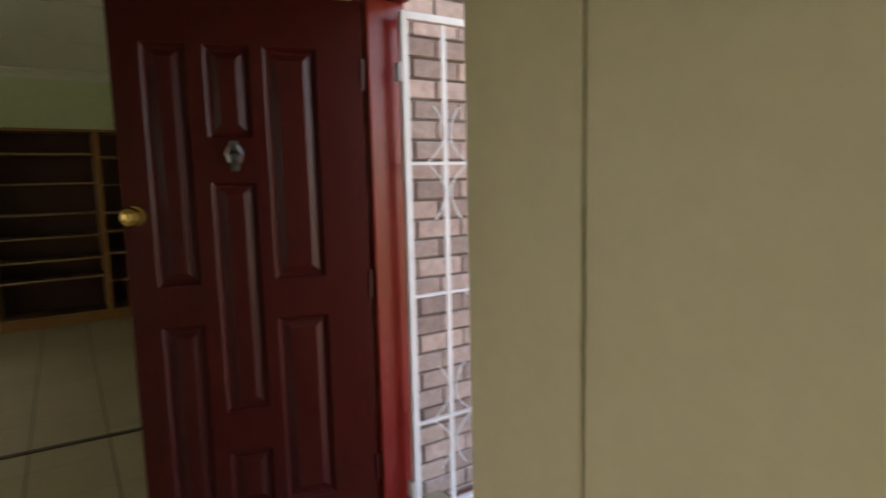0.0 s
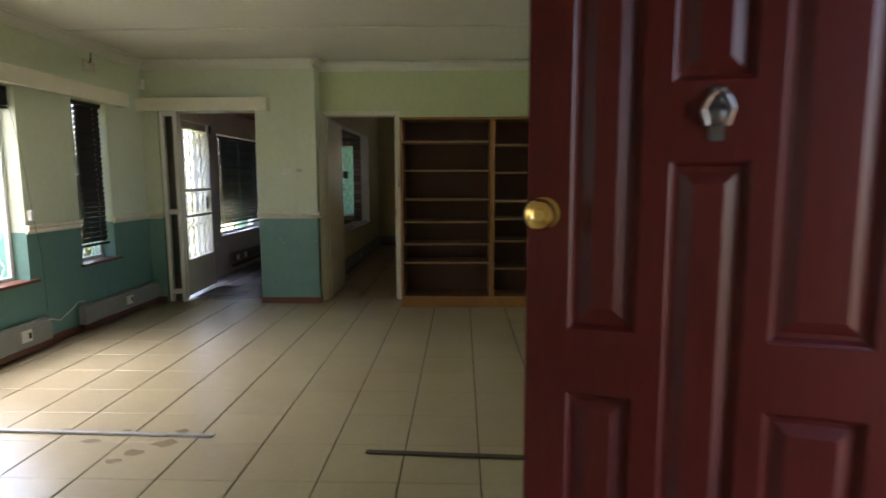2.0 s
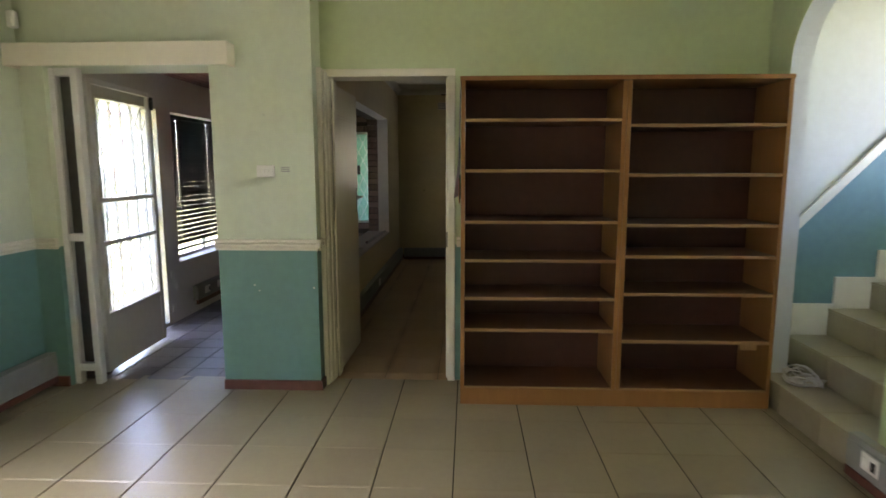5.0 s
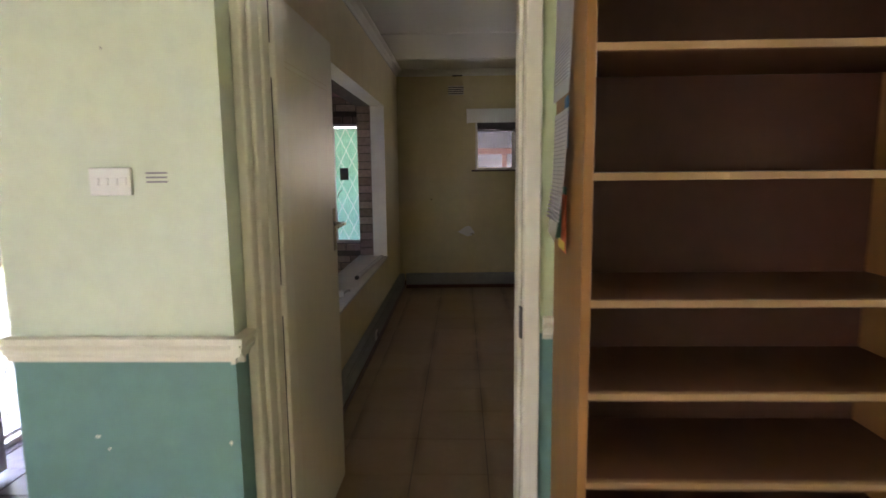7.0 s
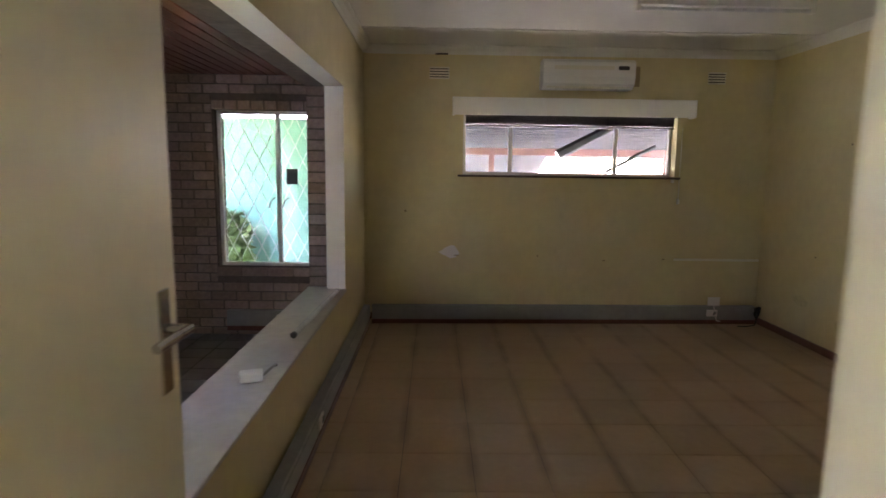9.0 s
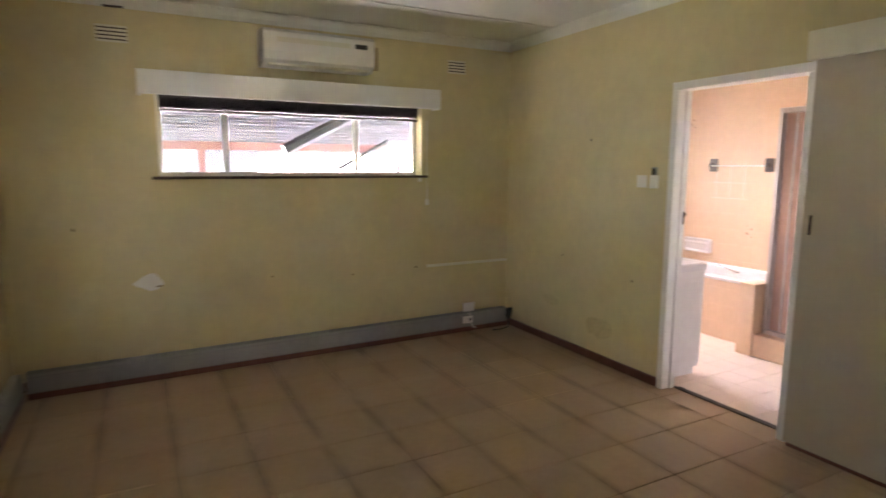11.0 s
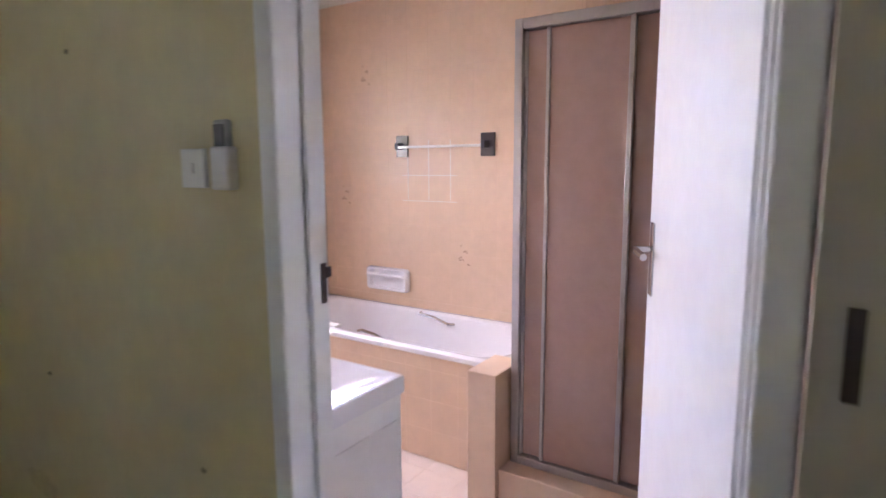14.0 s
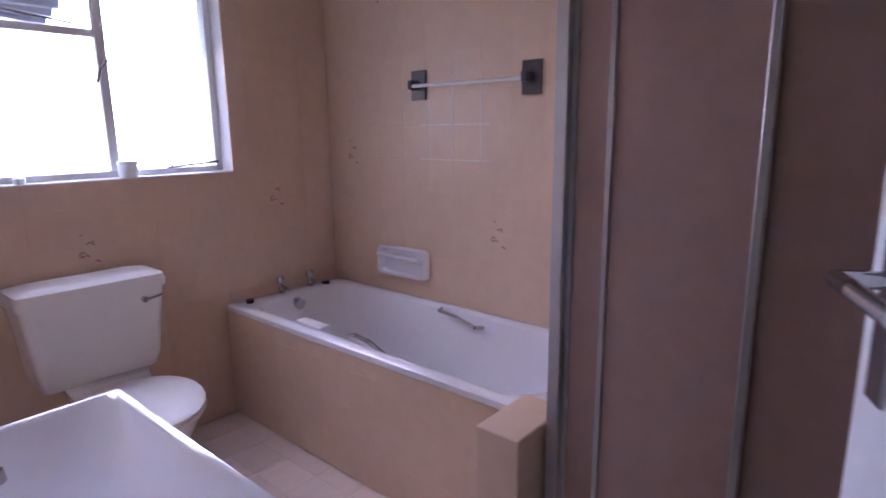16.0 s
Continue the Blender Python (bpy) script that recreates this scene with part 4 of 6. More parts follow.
for side, y in ((1, TH), (-1, 0.0)):
    k = part("door_knob", lathe([(0.034, 0), (0.034, 0.006), (0.014, 0.01), (0.012, 0.03), (0.02, 0.036), (0.031, 0.05), (0.033, 0.062), (0.027, 0.075), (0.014, 0.08), (0.012, 0.078)], 20),
             BRASS, fd, "round brass door knob", smooth=True, m=pose(0.768, y, 1.293, -90 * side, 0, 0))
part("edge_latch", boxes((LW - 0.001, LW + 0.002, 0.012, 0.032, 1.25, 1.33)), BRASS, fd)
kn = part("knocker", lathe([(0.016, 0), (0.022, 0.005), (0.018, 0.012), (0.008, 0.016)], 12), PEWTER, fd, "dull metal urn-shaped door knocker", smooth=True, m=pose(0.443, TH, 1.485, -90, 0, 0))
kn["label"] = "dull metal urn-shaped door knocker"
part("backplate", boxes((-0.014, 0.014, -0.055, 0.05, 0.0, 0.004), bev=0.003), PEWTER, kn)
bm = bmesh.new()
add_path(bm, [(-0.018, 0.02, 0.01), (-0.026, -0.01, 0.016), (-0.014, -0.035, 0.018), (0, -0.045, 0.018), (0.014, -0.035, 0.018), (0.026, -0.01, 0.016), (0.018, 0.02, 0.01)], 0.006)
part("ring", bm, PEWTER, kn)
for z in (0.22, 0.95, 1.72):
    part("hinge", rods(0.008, ((-0.012, TH - 0.004, z), (-0.012, TH + 0.004, z + 0.11))), RED, fd)

fr = tagged(new("door_frame_3"), "glossy dark red timber front door frame", "door frame", "", "structure")
for y0, y1 in ((1.262, 1.345), (0.40, 0.455)):
    bm = boxes((1.275, 1.435, y0, y1, 0, 2.10), bev=0.006, seg=2)
    part("jamb", bm, REDLIT, fr)
part("head", boxes((1.275, 1.435, 0.455, 1.262, 2.045, 2.10), bev=0.006, seg=2), REDLIT, fr)
part("architrave", boxes((1.268, 1.30, 1.345, 1.372, 0, 2.14), bev=0.006, seg=2), REDLIT, fr)
part("threshold", boxes((1.28, 1.46, 0.455, 1.262, -0.004, 0.02), bev=0.004), REDLIT, fr)

# security gate, folded back against the brick wall
gt = thing("security_gate", pose(1.375, 1.20, 0.03), "white painted steel security gate with scrolled bars, folded open", "gate")
GW, GH = 0.86, 1.97
for nm, a in (("stile", (0, 0.028, -0.014, 0.014, 0, GH)), ("stile", (GW - 0.028, GW, -0.014, 0.014, 0, GH)), ("rail", (0.028, GW - 0.028, -0.014, 0.014, GH - 0.028, GH)),
              ("rail", (0.028, GW - 0.028, -0.014, 0.014, 0, 0.028))):
    part(nm, boxes(a, bev=0.002), GATE, gt)
RAILS = (0.40, 0.912, 1.422)
for z in RAILS:
    part("cross_rail", boxes((0.028, GW - 0.028, -0.008, 0.008, z - 0.005, z + 0.005)), GATE, gt)
for k in range(4):
    x = 0.028 + (k + 1) * (GW - 0.056) / 5
    part("bar", boxes((x - 0.011, x + 0.011, -0.002, 0.004, 0.028, GH - 0.028)), GATE, gt)
    for z in ((RAILS[2], RAILS[0]) if k % 2 == 0 else (RAILS[1],)):
        for up in (1, -1):
            for sd in (1, -1):
                bm = bmesh.new()
                pts = [(x + sd * (0.012 + 0.075 * (1 - math.sin(math.pi * q / 12)) ** 1.1 * (1 if q <= 6 else 0.62)), -0.006 - 0.002 * sd, z + up * (0.006 + 0.21 * q / 12)) for q in range(13)]
                loft([[(xa, ya - 0.005, za), (xa, ya + 0.002, za), (xa + 0.006, ya + 0.002, za), (xa + 0.006, ya - 0.005, za)] for xa, ya, za in pts], bm)
                part("scroll", bm, GATE, gt)
for z in (0.1, 1.72):
    part("gate_hinge", boxes((-0.012, 0.0, -0.010, 0.03, z, z + 0.07), bev=0.003), GATE, gt)

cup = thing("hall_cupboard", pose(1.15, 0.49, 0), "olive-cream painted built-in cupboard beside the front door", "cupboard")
part("carcass", boxes((0, 0.148, -0.385, 0, 0, 2.6), bev=0.004), OLIVE, cup)
part("door", boxes((0.002, 0.148, -1.6, -0.392, 0.03, 2.6), bev=0.004), OLIVE, cup)
part("door", boxes((0.002, 0.148, -2.38, -1.608, 0.03, 2.6), bev=0.004), OLIVE, cup)
# Dark filler between stile and door stands in for shade in the joint.
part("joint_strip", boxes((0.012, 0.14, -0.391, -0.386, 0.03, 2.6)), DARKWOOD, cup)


# ---- sunroom opening: frame, glazed door, trellis gate ----
sf = tagged(new("door_frame_4"), "white painted steel frame with a narrow sidelight", "door frame", "", "structure")
for a in ((-2.94, -2.90, 6.5, 6.56, 0, 2.09), (-2.80, -2.755, 6.5, 6.56, 0, 2.09), (-1.895, -1.88, 6.5, 6.56, 0, 2.09)):
    part("post", boxes(a, bev=0.004), WHITE, sf)
for z in (0.09, 0.98, 2.04):
    part("transom", boxes((-2.90, -2.80, 6.505, 6.555, z, z + 0.05), bev=0.003), WHITE, sf)
p = part("pane", boxes((-2.90, -2.80, 6.528, 6.532, 0.14, 2.04)), CLEAR, sf)
p.visible_shadow = False
part("brick_reveal", boxes((-2.93, -2.82, 6.60, 6.72, 0.0, 2.05)), MORTAR, sf)

gd = thing("glazed_door", pose(-2.79, 6.65, 0, 0, 0, 93), "white steel glazed door standing open into the sunroom", "door")
DW = 0.86
part("stile", boxes((0, 0.05, 0, 0.035, 0.03, 2.06), bev=0.004), WHITE, gd)
part("stile", boxes((DW - 0.05, DW, 0, 0.035, 0.03, 2.06), bev=0.004), WHITE, gd)
part("bottom_panel", boxes((0.05, DW - 0.05, 0.006, 0.03, 0.03, 0.40), bev=0.004), WHITE, gd)
for z0, z1 in ((0.40, 0.44), (0.92, 0.95), (1.22, 1.25), (2.02, 2.06)):
    part("glazing_bar", boxes((0.05, DW - 0.05, 0.002, 0.033, z0, z1), bev=0.003), WHITE, gd)
for z0, z1 in ((0.44, 0.92), (0.95, 1.22), (1.25, 2.02)):
    p = part("pane", boxes((0.05, DW - 0.05, 0.015, 0.019, z0, z1)), CLEAR, gd)
    p.visible_shadow = False
part("door_stop", boxes((DW - 0.04, DW - 0.01, -0.02, 0.0, 1.92, 2.02)), BLACK, gd)

tg = thing("trellis_gate", pose(-3.12, 7.08, 0.05, 0, 0, 90), "white folding trellis security gate closed across the garden door", "gate")
n = 7
for k in range(n):
    x = 0.03 + k * 0.85 / (n - 1)
    part("upright", boxes((x - 0.008, x + 0.008, -0.012, 0.012, 0.0, 1.93)), STEELWHITE, tg)
for k in range(n - 1):
    x0 = 0.03 + k * 0.85 / (n - 1)
    x1 = x0 + 0.85 / (n - 1)
    bm = bmesh.new()
    for j in range(9):
        z = 0.05 + j * 0.21
        add_rod(bm, (x0, -0.016, z), (x1, -0.016, z + 0.2), 0.006, 5)
        add_rod(bm, (x1, 0.016, z), (x0, 0.016, z + 0.2), 0.006, 5)
    part("lattice", bm, STEELWHITE, tg)
part("track", boxes((0, 0.9, -0.02, 0.02, 1.925, 1.95)), STEELWHITE, tg)
part("track", boxes((0, 0.9, -0.02, 0.02, -0.02, 0.0)), STEELWHITE, tg)
part("lock_box", boxes((0.80, 0.89, -0.03, 0.03, 0.92, 1.06), bev=0.004), STEELWHITE, tg)
ed = tagged(new("door_frame_5"), "white timber frame of the garden door", "door frame", "", "structure")
for a in ((-3.2, -3.04, 7.08, 7.11, 0.03, 2.0), (-3.2, -3.04, 7.955, 7.995, 0.03, 2.0), (-3.2, -3.04, 7.11, 7.955, 1.975, 2.005)):
    part("jamb", boxes(a, bev=0.003), CREAM, ed)
for z in (0.14, 0.47):
    tagged(obj("wall_socket", boxes((-3.05, -3.042, 8.04, 8.10, z - 0.03, z + 0.03), bev=0.002), PLASTIC), "small white wall plate in the sunroom", "socket")


# ---- stairs and balustrade ----
st = thing("staircase", pose(1.60, 5.42, 0), "tiled stairs rising behind the arch", "stairs")
for k in range(5):
    x0 = k * 0.26
    sx = part("step", boxes((x0, x0 + 0.285 if k < 4 else 1.59, 0.0, 1.0 if k == 0 else 1.258, 0, 0.18 * (k + 1) - 0.012)), GROUT, st)
    for j in range(3):
        part("tread_tile", boxes((x0 - 0.012, x0 + 0.262, 0.003 + j * 0.39, 0.387 + j * 0.39 if j < 2 else (0.998 if k == 0 else 1.255), 0.18 * (k + 1) - 0.012, 0.18 * (k + 1)), bev=0.002), FLOORTILE, sx)
        part("riser_tile", boxes((x0 - 0.008, x0 - 0.0005, 0.003 + j * 0.39, 0.387 + j * 0.39 if j < 2 else (0.998 if k == 0 else 1.255), 0.18 * k + 0.003, 0.18 * (k + 1) - 0.014)), FLOORTILE, sx)
    part("string_board", boxes((x0 + 0.02, x0 + 0.33, 1.235, 1.256, 0.18 * (k + 1), 0.18 * (k + 1) + 0.21), bev=0.002), WHITE, st)
bm = bmesh.new()
q = [(1.64, 6.674, 0.0), (3.19, 6.674, 0.0), (3.19, 6.674, 2.46), (1.64, 6.674, 0.85)]
loft([q, [(x, y + 0.005, z) for x, y, z in q]], bm)
struct("stair_dado", bm, BLUE, "blue painted lower stairwell wall", category="dado")
q0 = [(1.64, 6.65, 0.82), (3.19, 6.65, 2.43), (3.19, 6.65, 2.51), (1.64, 6.65, 0.90)]
struct("stair_rail_moulding", loft([q0, [(x, 6.672, z) for x, y, z in q0]]), WHITE, "white sloping dado moulding on the stair wall", category="moulding")
bm = bmesh.new()
rc = random.Random(17)
for k in range(11):
    a, rr, lift = rc.uniform(0, 6.28), rc.uniform(0.05, 0.11), rc.uniform(0.0, 0.07)
    add_path(bm, [(1.735 + rr * math.cos(a + q * 0.45) + 0.006 * (k % 3), 6.23 + 1.25 * rr * math.sin(a + q * 0.45), 0.187 + lift * (0.5 + 0.5 * math.sin(q * 0.9 + k)) + 0.002 * k) for q in range(12)], 0.0038, 5)
tagged(obj("cable_bundle", bm, GREYDIRTY), "tangled pale cable bundle on the first stair", "cable")

struct("balcony_ledge", boxes((1.555, 1.895, 2.64, 4.56, 0.765, 0.828), bev=0.008), DARKWOOD, "dark stained timber ledge in the arch", category="ledge")
bal = thing("balustrade", pose(1.69, 2.7, 0.828), "dark stained timber balustrade with turned balusters", "balustrade")
part("handrail", boxes((-0.05, 0.05, 0.0, 1.80, 0.69, 0.755), bev=0.012, seg=2), DARKWOOD, bal)
prof = [(0.032, 0), (0.032, 0.07), (0.02, 0.08), (0.03, 0.10), (0.036, 0.14), (0.028, 0.20), (0.018, 0.24), (0.026, 0.26), (0.018, 0.28), (0.022, 0.34), (0.027, 0.44), (0.022, 0.52), (0.017, 0.56), (0.026, 0.58), (0.018, 0.60), (0.031, 0.62), (0.031, 0.69)]
for k in range(8):
    part("baluster", lathe(prof, 12), DARKWOOD, bal, smooth=True, m=pose(0, 1.73 - k * 0.228, 0))
bm = boxes((1.585, 1.64, 4.41, 4.485, 0.828, 0.85), (1.59, 1.65, 4.42, 4.47, 0.85, 0.868), bev=0.008)
tagged(obj("crumpled_paper", bm, PAPER), "crumpled white paper lying on the dark ledge", "paper")
# stencilled leaf trail on the wall behind the arch
bm = bmesh.new()
rng = random.Random(4)
for side in (0, 1):
    for k in range(70):
        s = k / 69 * 1.35
        if s < 0.75:
            y, z = 4.745, 0.95 + s * 1.22
        else:
            a = (s - 0.75) / 0.6 * 1.2
            y, z = 4.745 - 0.40 * (1 - math.cos(a)), 1.865 + 0.40 * math.sin(a)
        y += rng.uniform(-0.035, 0.035)
        z += rng.uniform(-0.02, 0.02)
        a, r = rng.uniform(0, 6.28), rng.uniform(0.010, 0.021)
        pts = [(y + r * math.cos(a), z + r * math.sin(a)), (y + 0.5 * r * math.cos(a + 1.6), z + 0.5 * r * math.sin(a + 1.6)), (y - r * math.cos(a), z - r * math.sin(a)), (y + 0.5 * r * math.cos(a - 1.6), z + 0.5 * r * math.sin(a - 1.6))]
        bm.faces.new([bm.verts.new((1.8975, py, pz)) for py, pz in pts])
tagged(obj("leaf_stencil", bm, LEAFPAINT), "painted trail of green stencilled leaves on the wall", "wall painting", "", "stuff")

# ---- loose strips on the lounge floor ----
ms = thing("metal_strip", pose(-1.00, 3.13, 0.0, 0, 0, 178), "long grey metal edging strip lying on the tiles", "metal strip")
part("flange", boxes((0, 2.0, -0.035, 0.0, 0.002, 0.006)), ALU, ms)
part("lip", boxes((0, 2.0, 0.0, 0.012, 0.002, 0.018), bev=0.002), ALU, ms)
bm = bmesh.new()
for x, y, r in ((-1.22, 3.05, 0.05), (-1.32, 2.95, 0.045), (-1.20, 3.20, 0.03), (-1.62, 3.07, 0.035), (-1.38, 2.86, 0.03), (-1.85, 3.20, 0.02), (-1.5, 3.19, 0.025)):
    bm.faces.new([bm.verts.new((x + 1.6 * r * rng.uniform(0.5, 1.1) * math.cos(q * 0.698), y + r * rng.uniform(0.5, 1.1) * math.sin(q * 0.698), 0.0025)) for q in range(9)])
tagged(obj("floor_stain", bm, STAIN), "dark dried glue stains on the floor tiles", "stain", "", "stuff")
dsx = thing("rubber_strip", pose(-0.155, 2.98, 0.0, 0, 0, -3), "dark rubber threshold strip lying on the tiles", "rubber strip")
part("strip", boxes((0, 1.0, -0.02, 0.02, 0.001, 0.01), bev=0.004), STRIP, dsx)


# ---- bedroom ----
struct("opening_ledge", boxes((-1.70, -1.378, 7.95, 10.956, 0.546, 0.566), (-1.70, -1.54, 10.956, 11.038, 0.546, 0.566), bev=0.004), GREYDIRTY, "white painted ledge of the wide opening", category="ledge")
ac = thing("air_conditioner", pose(0.31, 12.2, 2.285), "white wall air conditioner with a dark display", "air conditioner")
prof = [(0, 0.0), (-0.13, 0.0), (-0.19, 0.04), (-0.205, 0.10), (-0.20, 0.235), (-0.17, 0.262), (0, 0.262)]
part("case", loft([[(x, y, z) for y, z in prof] for x in (0, 0.86)]), PLASTIC, ac)
part("grille_band", boxes((0.10, 0.66, -0.2075, -0.203, 0.165, 0.20)), CREAM, ac)
part("display", boxes((0.70, 0.80, -0.208, -0.203, 0.165, 0.20)), BLACK, ac, "dark display")
part("outlet_flap", boxes((0.04, 0.82, -0.178, -0.14, 0.001, 0.016)), CREAM, ac)
tagged(obj("plaster_patch", boxes((1.17, 1.28, 12.193, 12.1995, 2.33, 2.52), bev=0.003), mat("brown_stain_patch", (0.40, 0.30, 0.17), 0.8, stain=0.4)), "brown stained wall patch beside the air conditioner", "stain", "", "stuff")
bm = bmesh.new()
bm.faces.new([bm.verts.new((-0.53 + (0.10 + 0.03 * rng.uniform(-1, 1)) * math.cos(q * 0.524), 12.198, 0.69 + (0.055 + 0.025 * rng.uniform(-1, 1)) * math.sin(q * 0.524))) for q in range(12)])
tagged(obj("wall_patch", bm, WHITEWALL), "pale filler patch on the yellow wall", "wall patch", "", "stuff")
GRIME = mat("brown_wall_grime", (0.30, 0.22, 0.11), 0.8, var=0.2, stain=0.3)
for x, z, w, h in ((1.02, 0.62, 0.014, 0.008), (1.62, 0.64, 0.018, 0.010), (-0.47, 0.66, 0.03, 0.008), (0.35, 0.66, 0.010, 0.010), (-0.98, 1.1, 0.012, 0.012)):
    bm = bmesh.new()
    bm.faces.new([bm.verts.new((x + w * rng.uniform(0.6, 1.1) * math.cos(q * 0.785), 12.1975, z + h * rng.uniform(0.6, 1.1) * math.sin(q * 0.785))) for q in range(8)])
    tagged(obj("wall_chip", bm, GRIME), "small brown chip in the yellow wall paint", "wall chip", "", "stuff")
DAMP = mat("faint_damp_stain", (0.652, 0.562, 0.32), 0.6, var=0.12, stain=0.4, scale=5.0)
for y, z, w, h in ((11.49, 0.38, 0.13, 0.05), (10.88, 0.27, 0.16, 0.09)):
    bm = bmesh.new()
    bm.faces.new([bm.verts.new((2.6045, y + w * rng.uniform(0.65, 1.1) * math.cos(q * 0.3927), z + h * rng.uniform(0.65, 1.1) * math.sin(q * 0.3927))) for q in range(16)])
    tagged(obj("damp_stain", bm, DAMP), "faint brown damp stain low on the yellow wall", "stain", "", "stuff")
tr = thing("cable_channel", pose(1.73, 12.2, 0.63), "thin pale cable channel along the bedroom wall", "cable channel")
part("body", boxes((0, 0.86, -0.018, 0, 0, 0.022), bev=0.002), CREAM, tr)
part("lid", boxes((0, 0.86, -0.021, -0.018, 0.003, 0.019)), CREAM, tr)
so = wall_plate(pose(2.12, 12.10, 0.235), 0.12, 0.085, "white plastic socket above the skirting duct", 2, "socket")
part("cable", rods(0.004, ((0.0, -0.01, -0.04), (0.03, -0.03, -0.19)), ((0.03, -0.03, -0.19), (0.07, -0.03, -0.2))), PLASTIC, so)
wall_plate(pose(2.607, 10.508, 1.443, 0, 0, -90), 0.085, 0.085, "white plastic light switch beside the bathroom door", 1)
rm = thing("remote_control", pose(2.607, 10.392, 1.458, 0, 0, -90), "small remote control in a white wall holder", "remote control")
part("holder", boxes((-0.03, 0.03, -0.028, 0, -0.06, 0.03), bev=0.006, seg=2), PLASTIC, rm)
part("handset", boxes((-0.022, 0.022, -0.022, -0.004, -0.05, 0.085), bev=0.006, seg=2), TRUNK, rm)
part("screen", boxes((-0.016, 0.016, -0.0245, -0.0215, 0.03, 0.075)), BLACK, rm, "dark screen")
for y, z in ((10.56, 0.71), (11.35, 0.80), (11.05, 1.75)):
    bm = bmesh.new()
    bm.faces.new([bm.verts.new((2.6045, y + 0.016 * rng.uniform(0.5, 1.1) * math.cos(q * 1.05), z + 0.010 * rng.uniform(0.5, 1.1) * math.sin(q * 1.05))) for q in range(6)])
    tagged(obj("wall_hole", bm, STAIN), "small dark hole in the yellow wall", "hole", "", "stuff")
fl = thing("ceiling_light", pose(0.66, 10.55, 2.68), "white fluorescent batten light on the bedroom ceiling", "ceiling light")
part("batten", boxes((0, 1.22, -0.03, 0.03, -0.045, 0), bev=0.003), STEELWHITE, fl)
part("tube", rods(0.013, ((0.03, 0, -0.065), (1.19, 0, -0.065)), n=10), TUBE, fl)
part("end_holder", boxes((0.0, 0.03, -0.02, 0.02, -0.085, -0.045)), PLASTIC, fl)
part("end_holder", boxes((1.19, 1.22, -0.02, 0.02, -0.085, -0.045)), PLASTIC, fl)

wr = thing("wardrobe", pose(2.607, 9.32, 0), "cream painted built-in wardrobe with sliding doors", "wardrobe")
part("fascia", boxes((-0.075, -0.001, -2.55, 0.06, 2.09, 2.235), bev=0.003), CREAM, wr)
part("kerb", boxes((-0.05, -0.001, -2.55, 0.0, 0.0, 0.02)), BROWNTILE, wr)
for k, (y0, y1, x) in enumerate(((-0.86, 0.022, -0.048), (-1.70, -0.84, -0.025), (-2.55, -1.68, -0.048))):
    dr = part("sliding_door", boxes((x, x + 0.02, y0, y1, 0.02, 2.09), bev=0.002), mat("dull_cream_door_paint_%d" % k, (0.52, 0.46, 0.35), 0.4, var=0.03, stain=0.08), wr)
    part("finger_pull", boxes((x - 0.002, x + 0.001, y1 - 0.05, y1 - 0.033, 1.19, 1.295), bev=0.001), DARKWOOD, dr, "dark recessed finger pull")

tb = thing("fluorescent_tube", pose(-1.47, 9.62, 0.566, 0, 0, 88), "loose fluorescent tube lying on the ledge", "tube")
part("tube", rods(0.018, ((0, 0, 0.018), (1.15, 0, 0.018)), n=12), TUBE, tb)
for x in (-0.02, 1.15):
    part("cap", rods(0.018, ((x, 0, 0.018), (x + 0.02, 0, 0.018)), n=12), PEWTER, tb)
ad = thing("plug_adapter", pose(-1.50, 8.95, 0.566, 0, 0, 20), "white plug adapter with a grey cable on the ledge", "plug adapter")
part("body", boxes((-0.05, 0.05, -0.03, 0.03, 0, 0.045), bev=0.006), PLASTIC, ad)
bm = bmesh.new()
add_path(bm, [(0.05, 0, 0.02), (0.09, 0.06, 0.03), (0.12, 0.16, 0.012), (0.136, 0.22, -0.1), (0.12, 0.28, -0.30)], 0.006, 6)
part("cable", bm, mat("grey_cable", (0.35, 0.33, 0.30), 0.5), ad)
tagged(obj("vertical_conduit", rods(0.012, ((-1.365, 12.16, 0.2), (-1.365, 12.16, 2.6))), YELLOW), "painted vertical conduit in the bedroom corner", "conduit")
tagged(obj("cable_box", boxes((-0.86, -0.72, 12.04, 12.09, 0.0, 0.04), bev=0.004), PLASTIC), "small white box on the floor by the duct", "cable box")
tagged(obj("cornice_hook", rods(0.008, ((-0.70, 12.16, 2.60), (-0.58, 12.15, 2.60))), DARKWOOD), "dark hook below the bedroom cornice", "hook")
struct("threshold", boxes((2.70, 2.745, 9.4, 10.2, -0.002, 0.005)), STRIP, "dark worn threshold strip", category="threshold")

# ---- bathroom ----
VX0, VX1, VY0, VY1, VZ = 2.752, 3.11, 10.32, 10.94, 0.845
va = thing("vanity_unit", pose(0, 0, 0), "white bathroom vanity cabinet with a moulded basin top", "vanity")
part("cabinet", boxes((VX0, VX1 - 0.02, VY0 + 0.012, VY1 - 0.012, 0.06, VZ - 0.13), bev=0.003), WHITE, va)
for y in (VY0 + 0.012, VY1 - 0.03):
    part("side_panel", boxes((VX0, VX1 - 0.021, y, y + 0.018, VZ - 0.129, VZ - 0.051)), WHITE, va)
part("plinth", boxes((VX0, VX1 - 0.05, VY0 + 0.03, VY1 - 0.03, 0.0, 0.06)), WHITE, va)
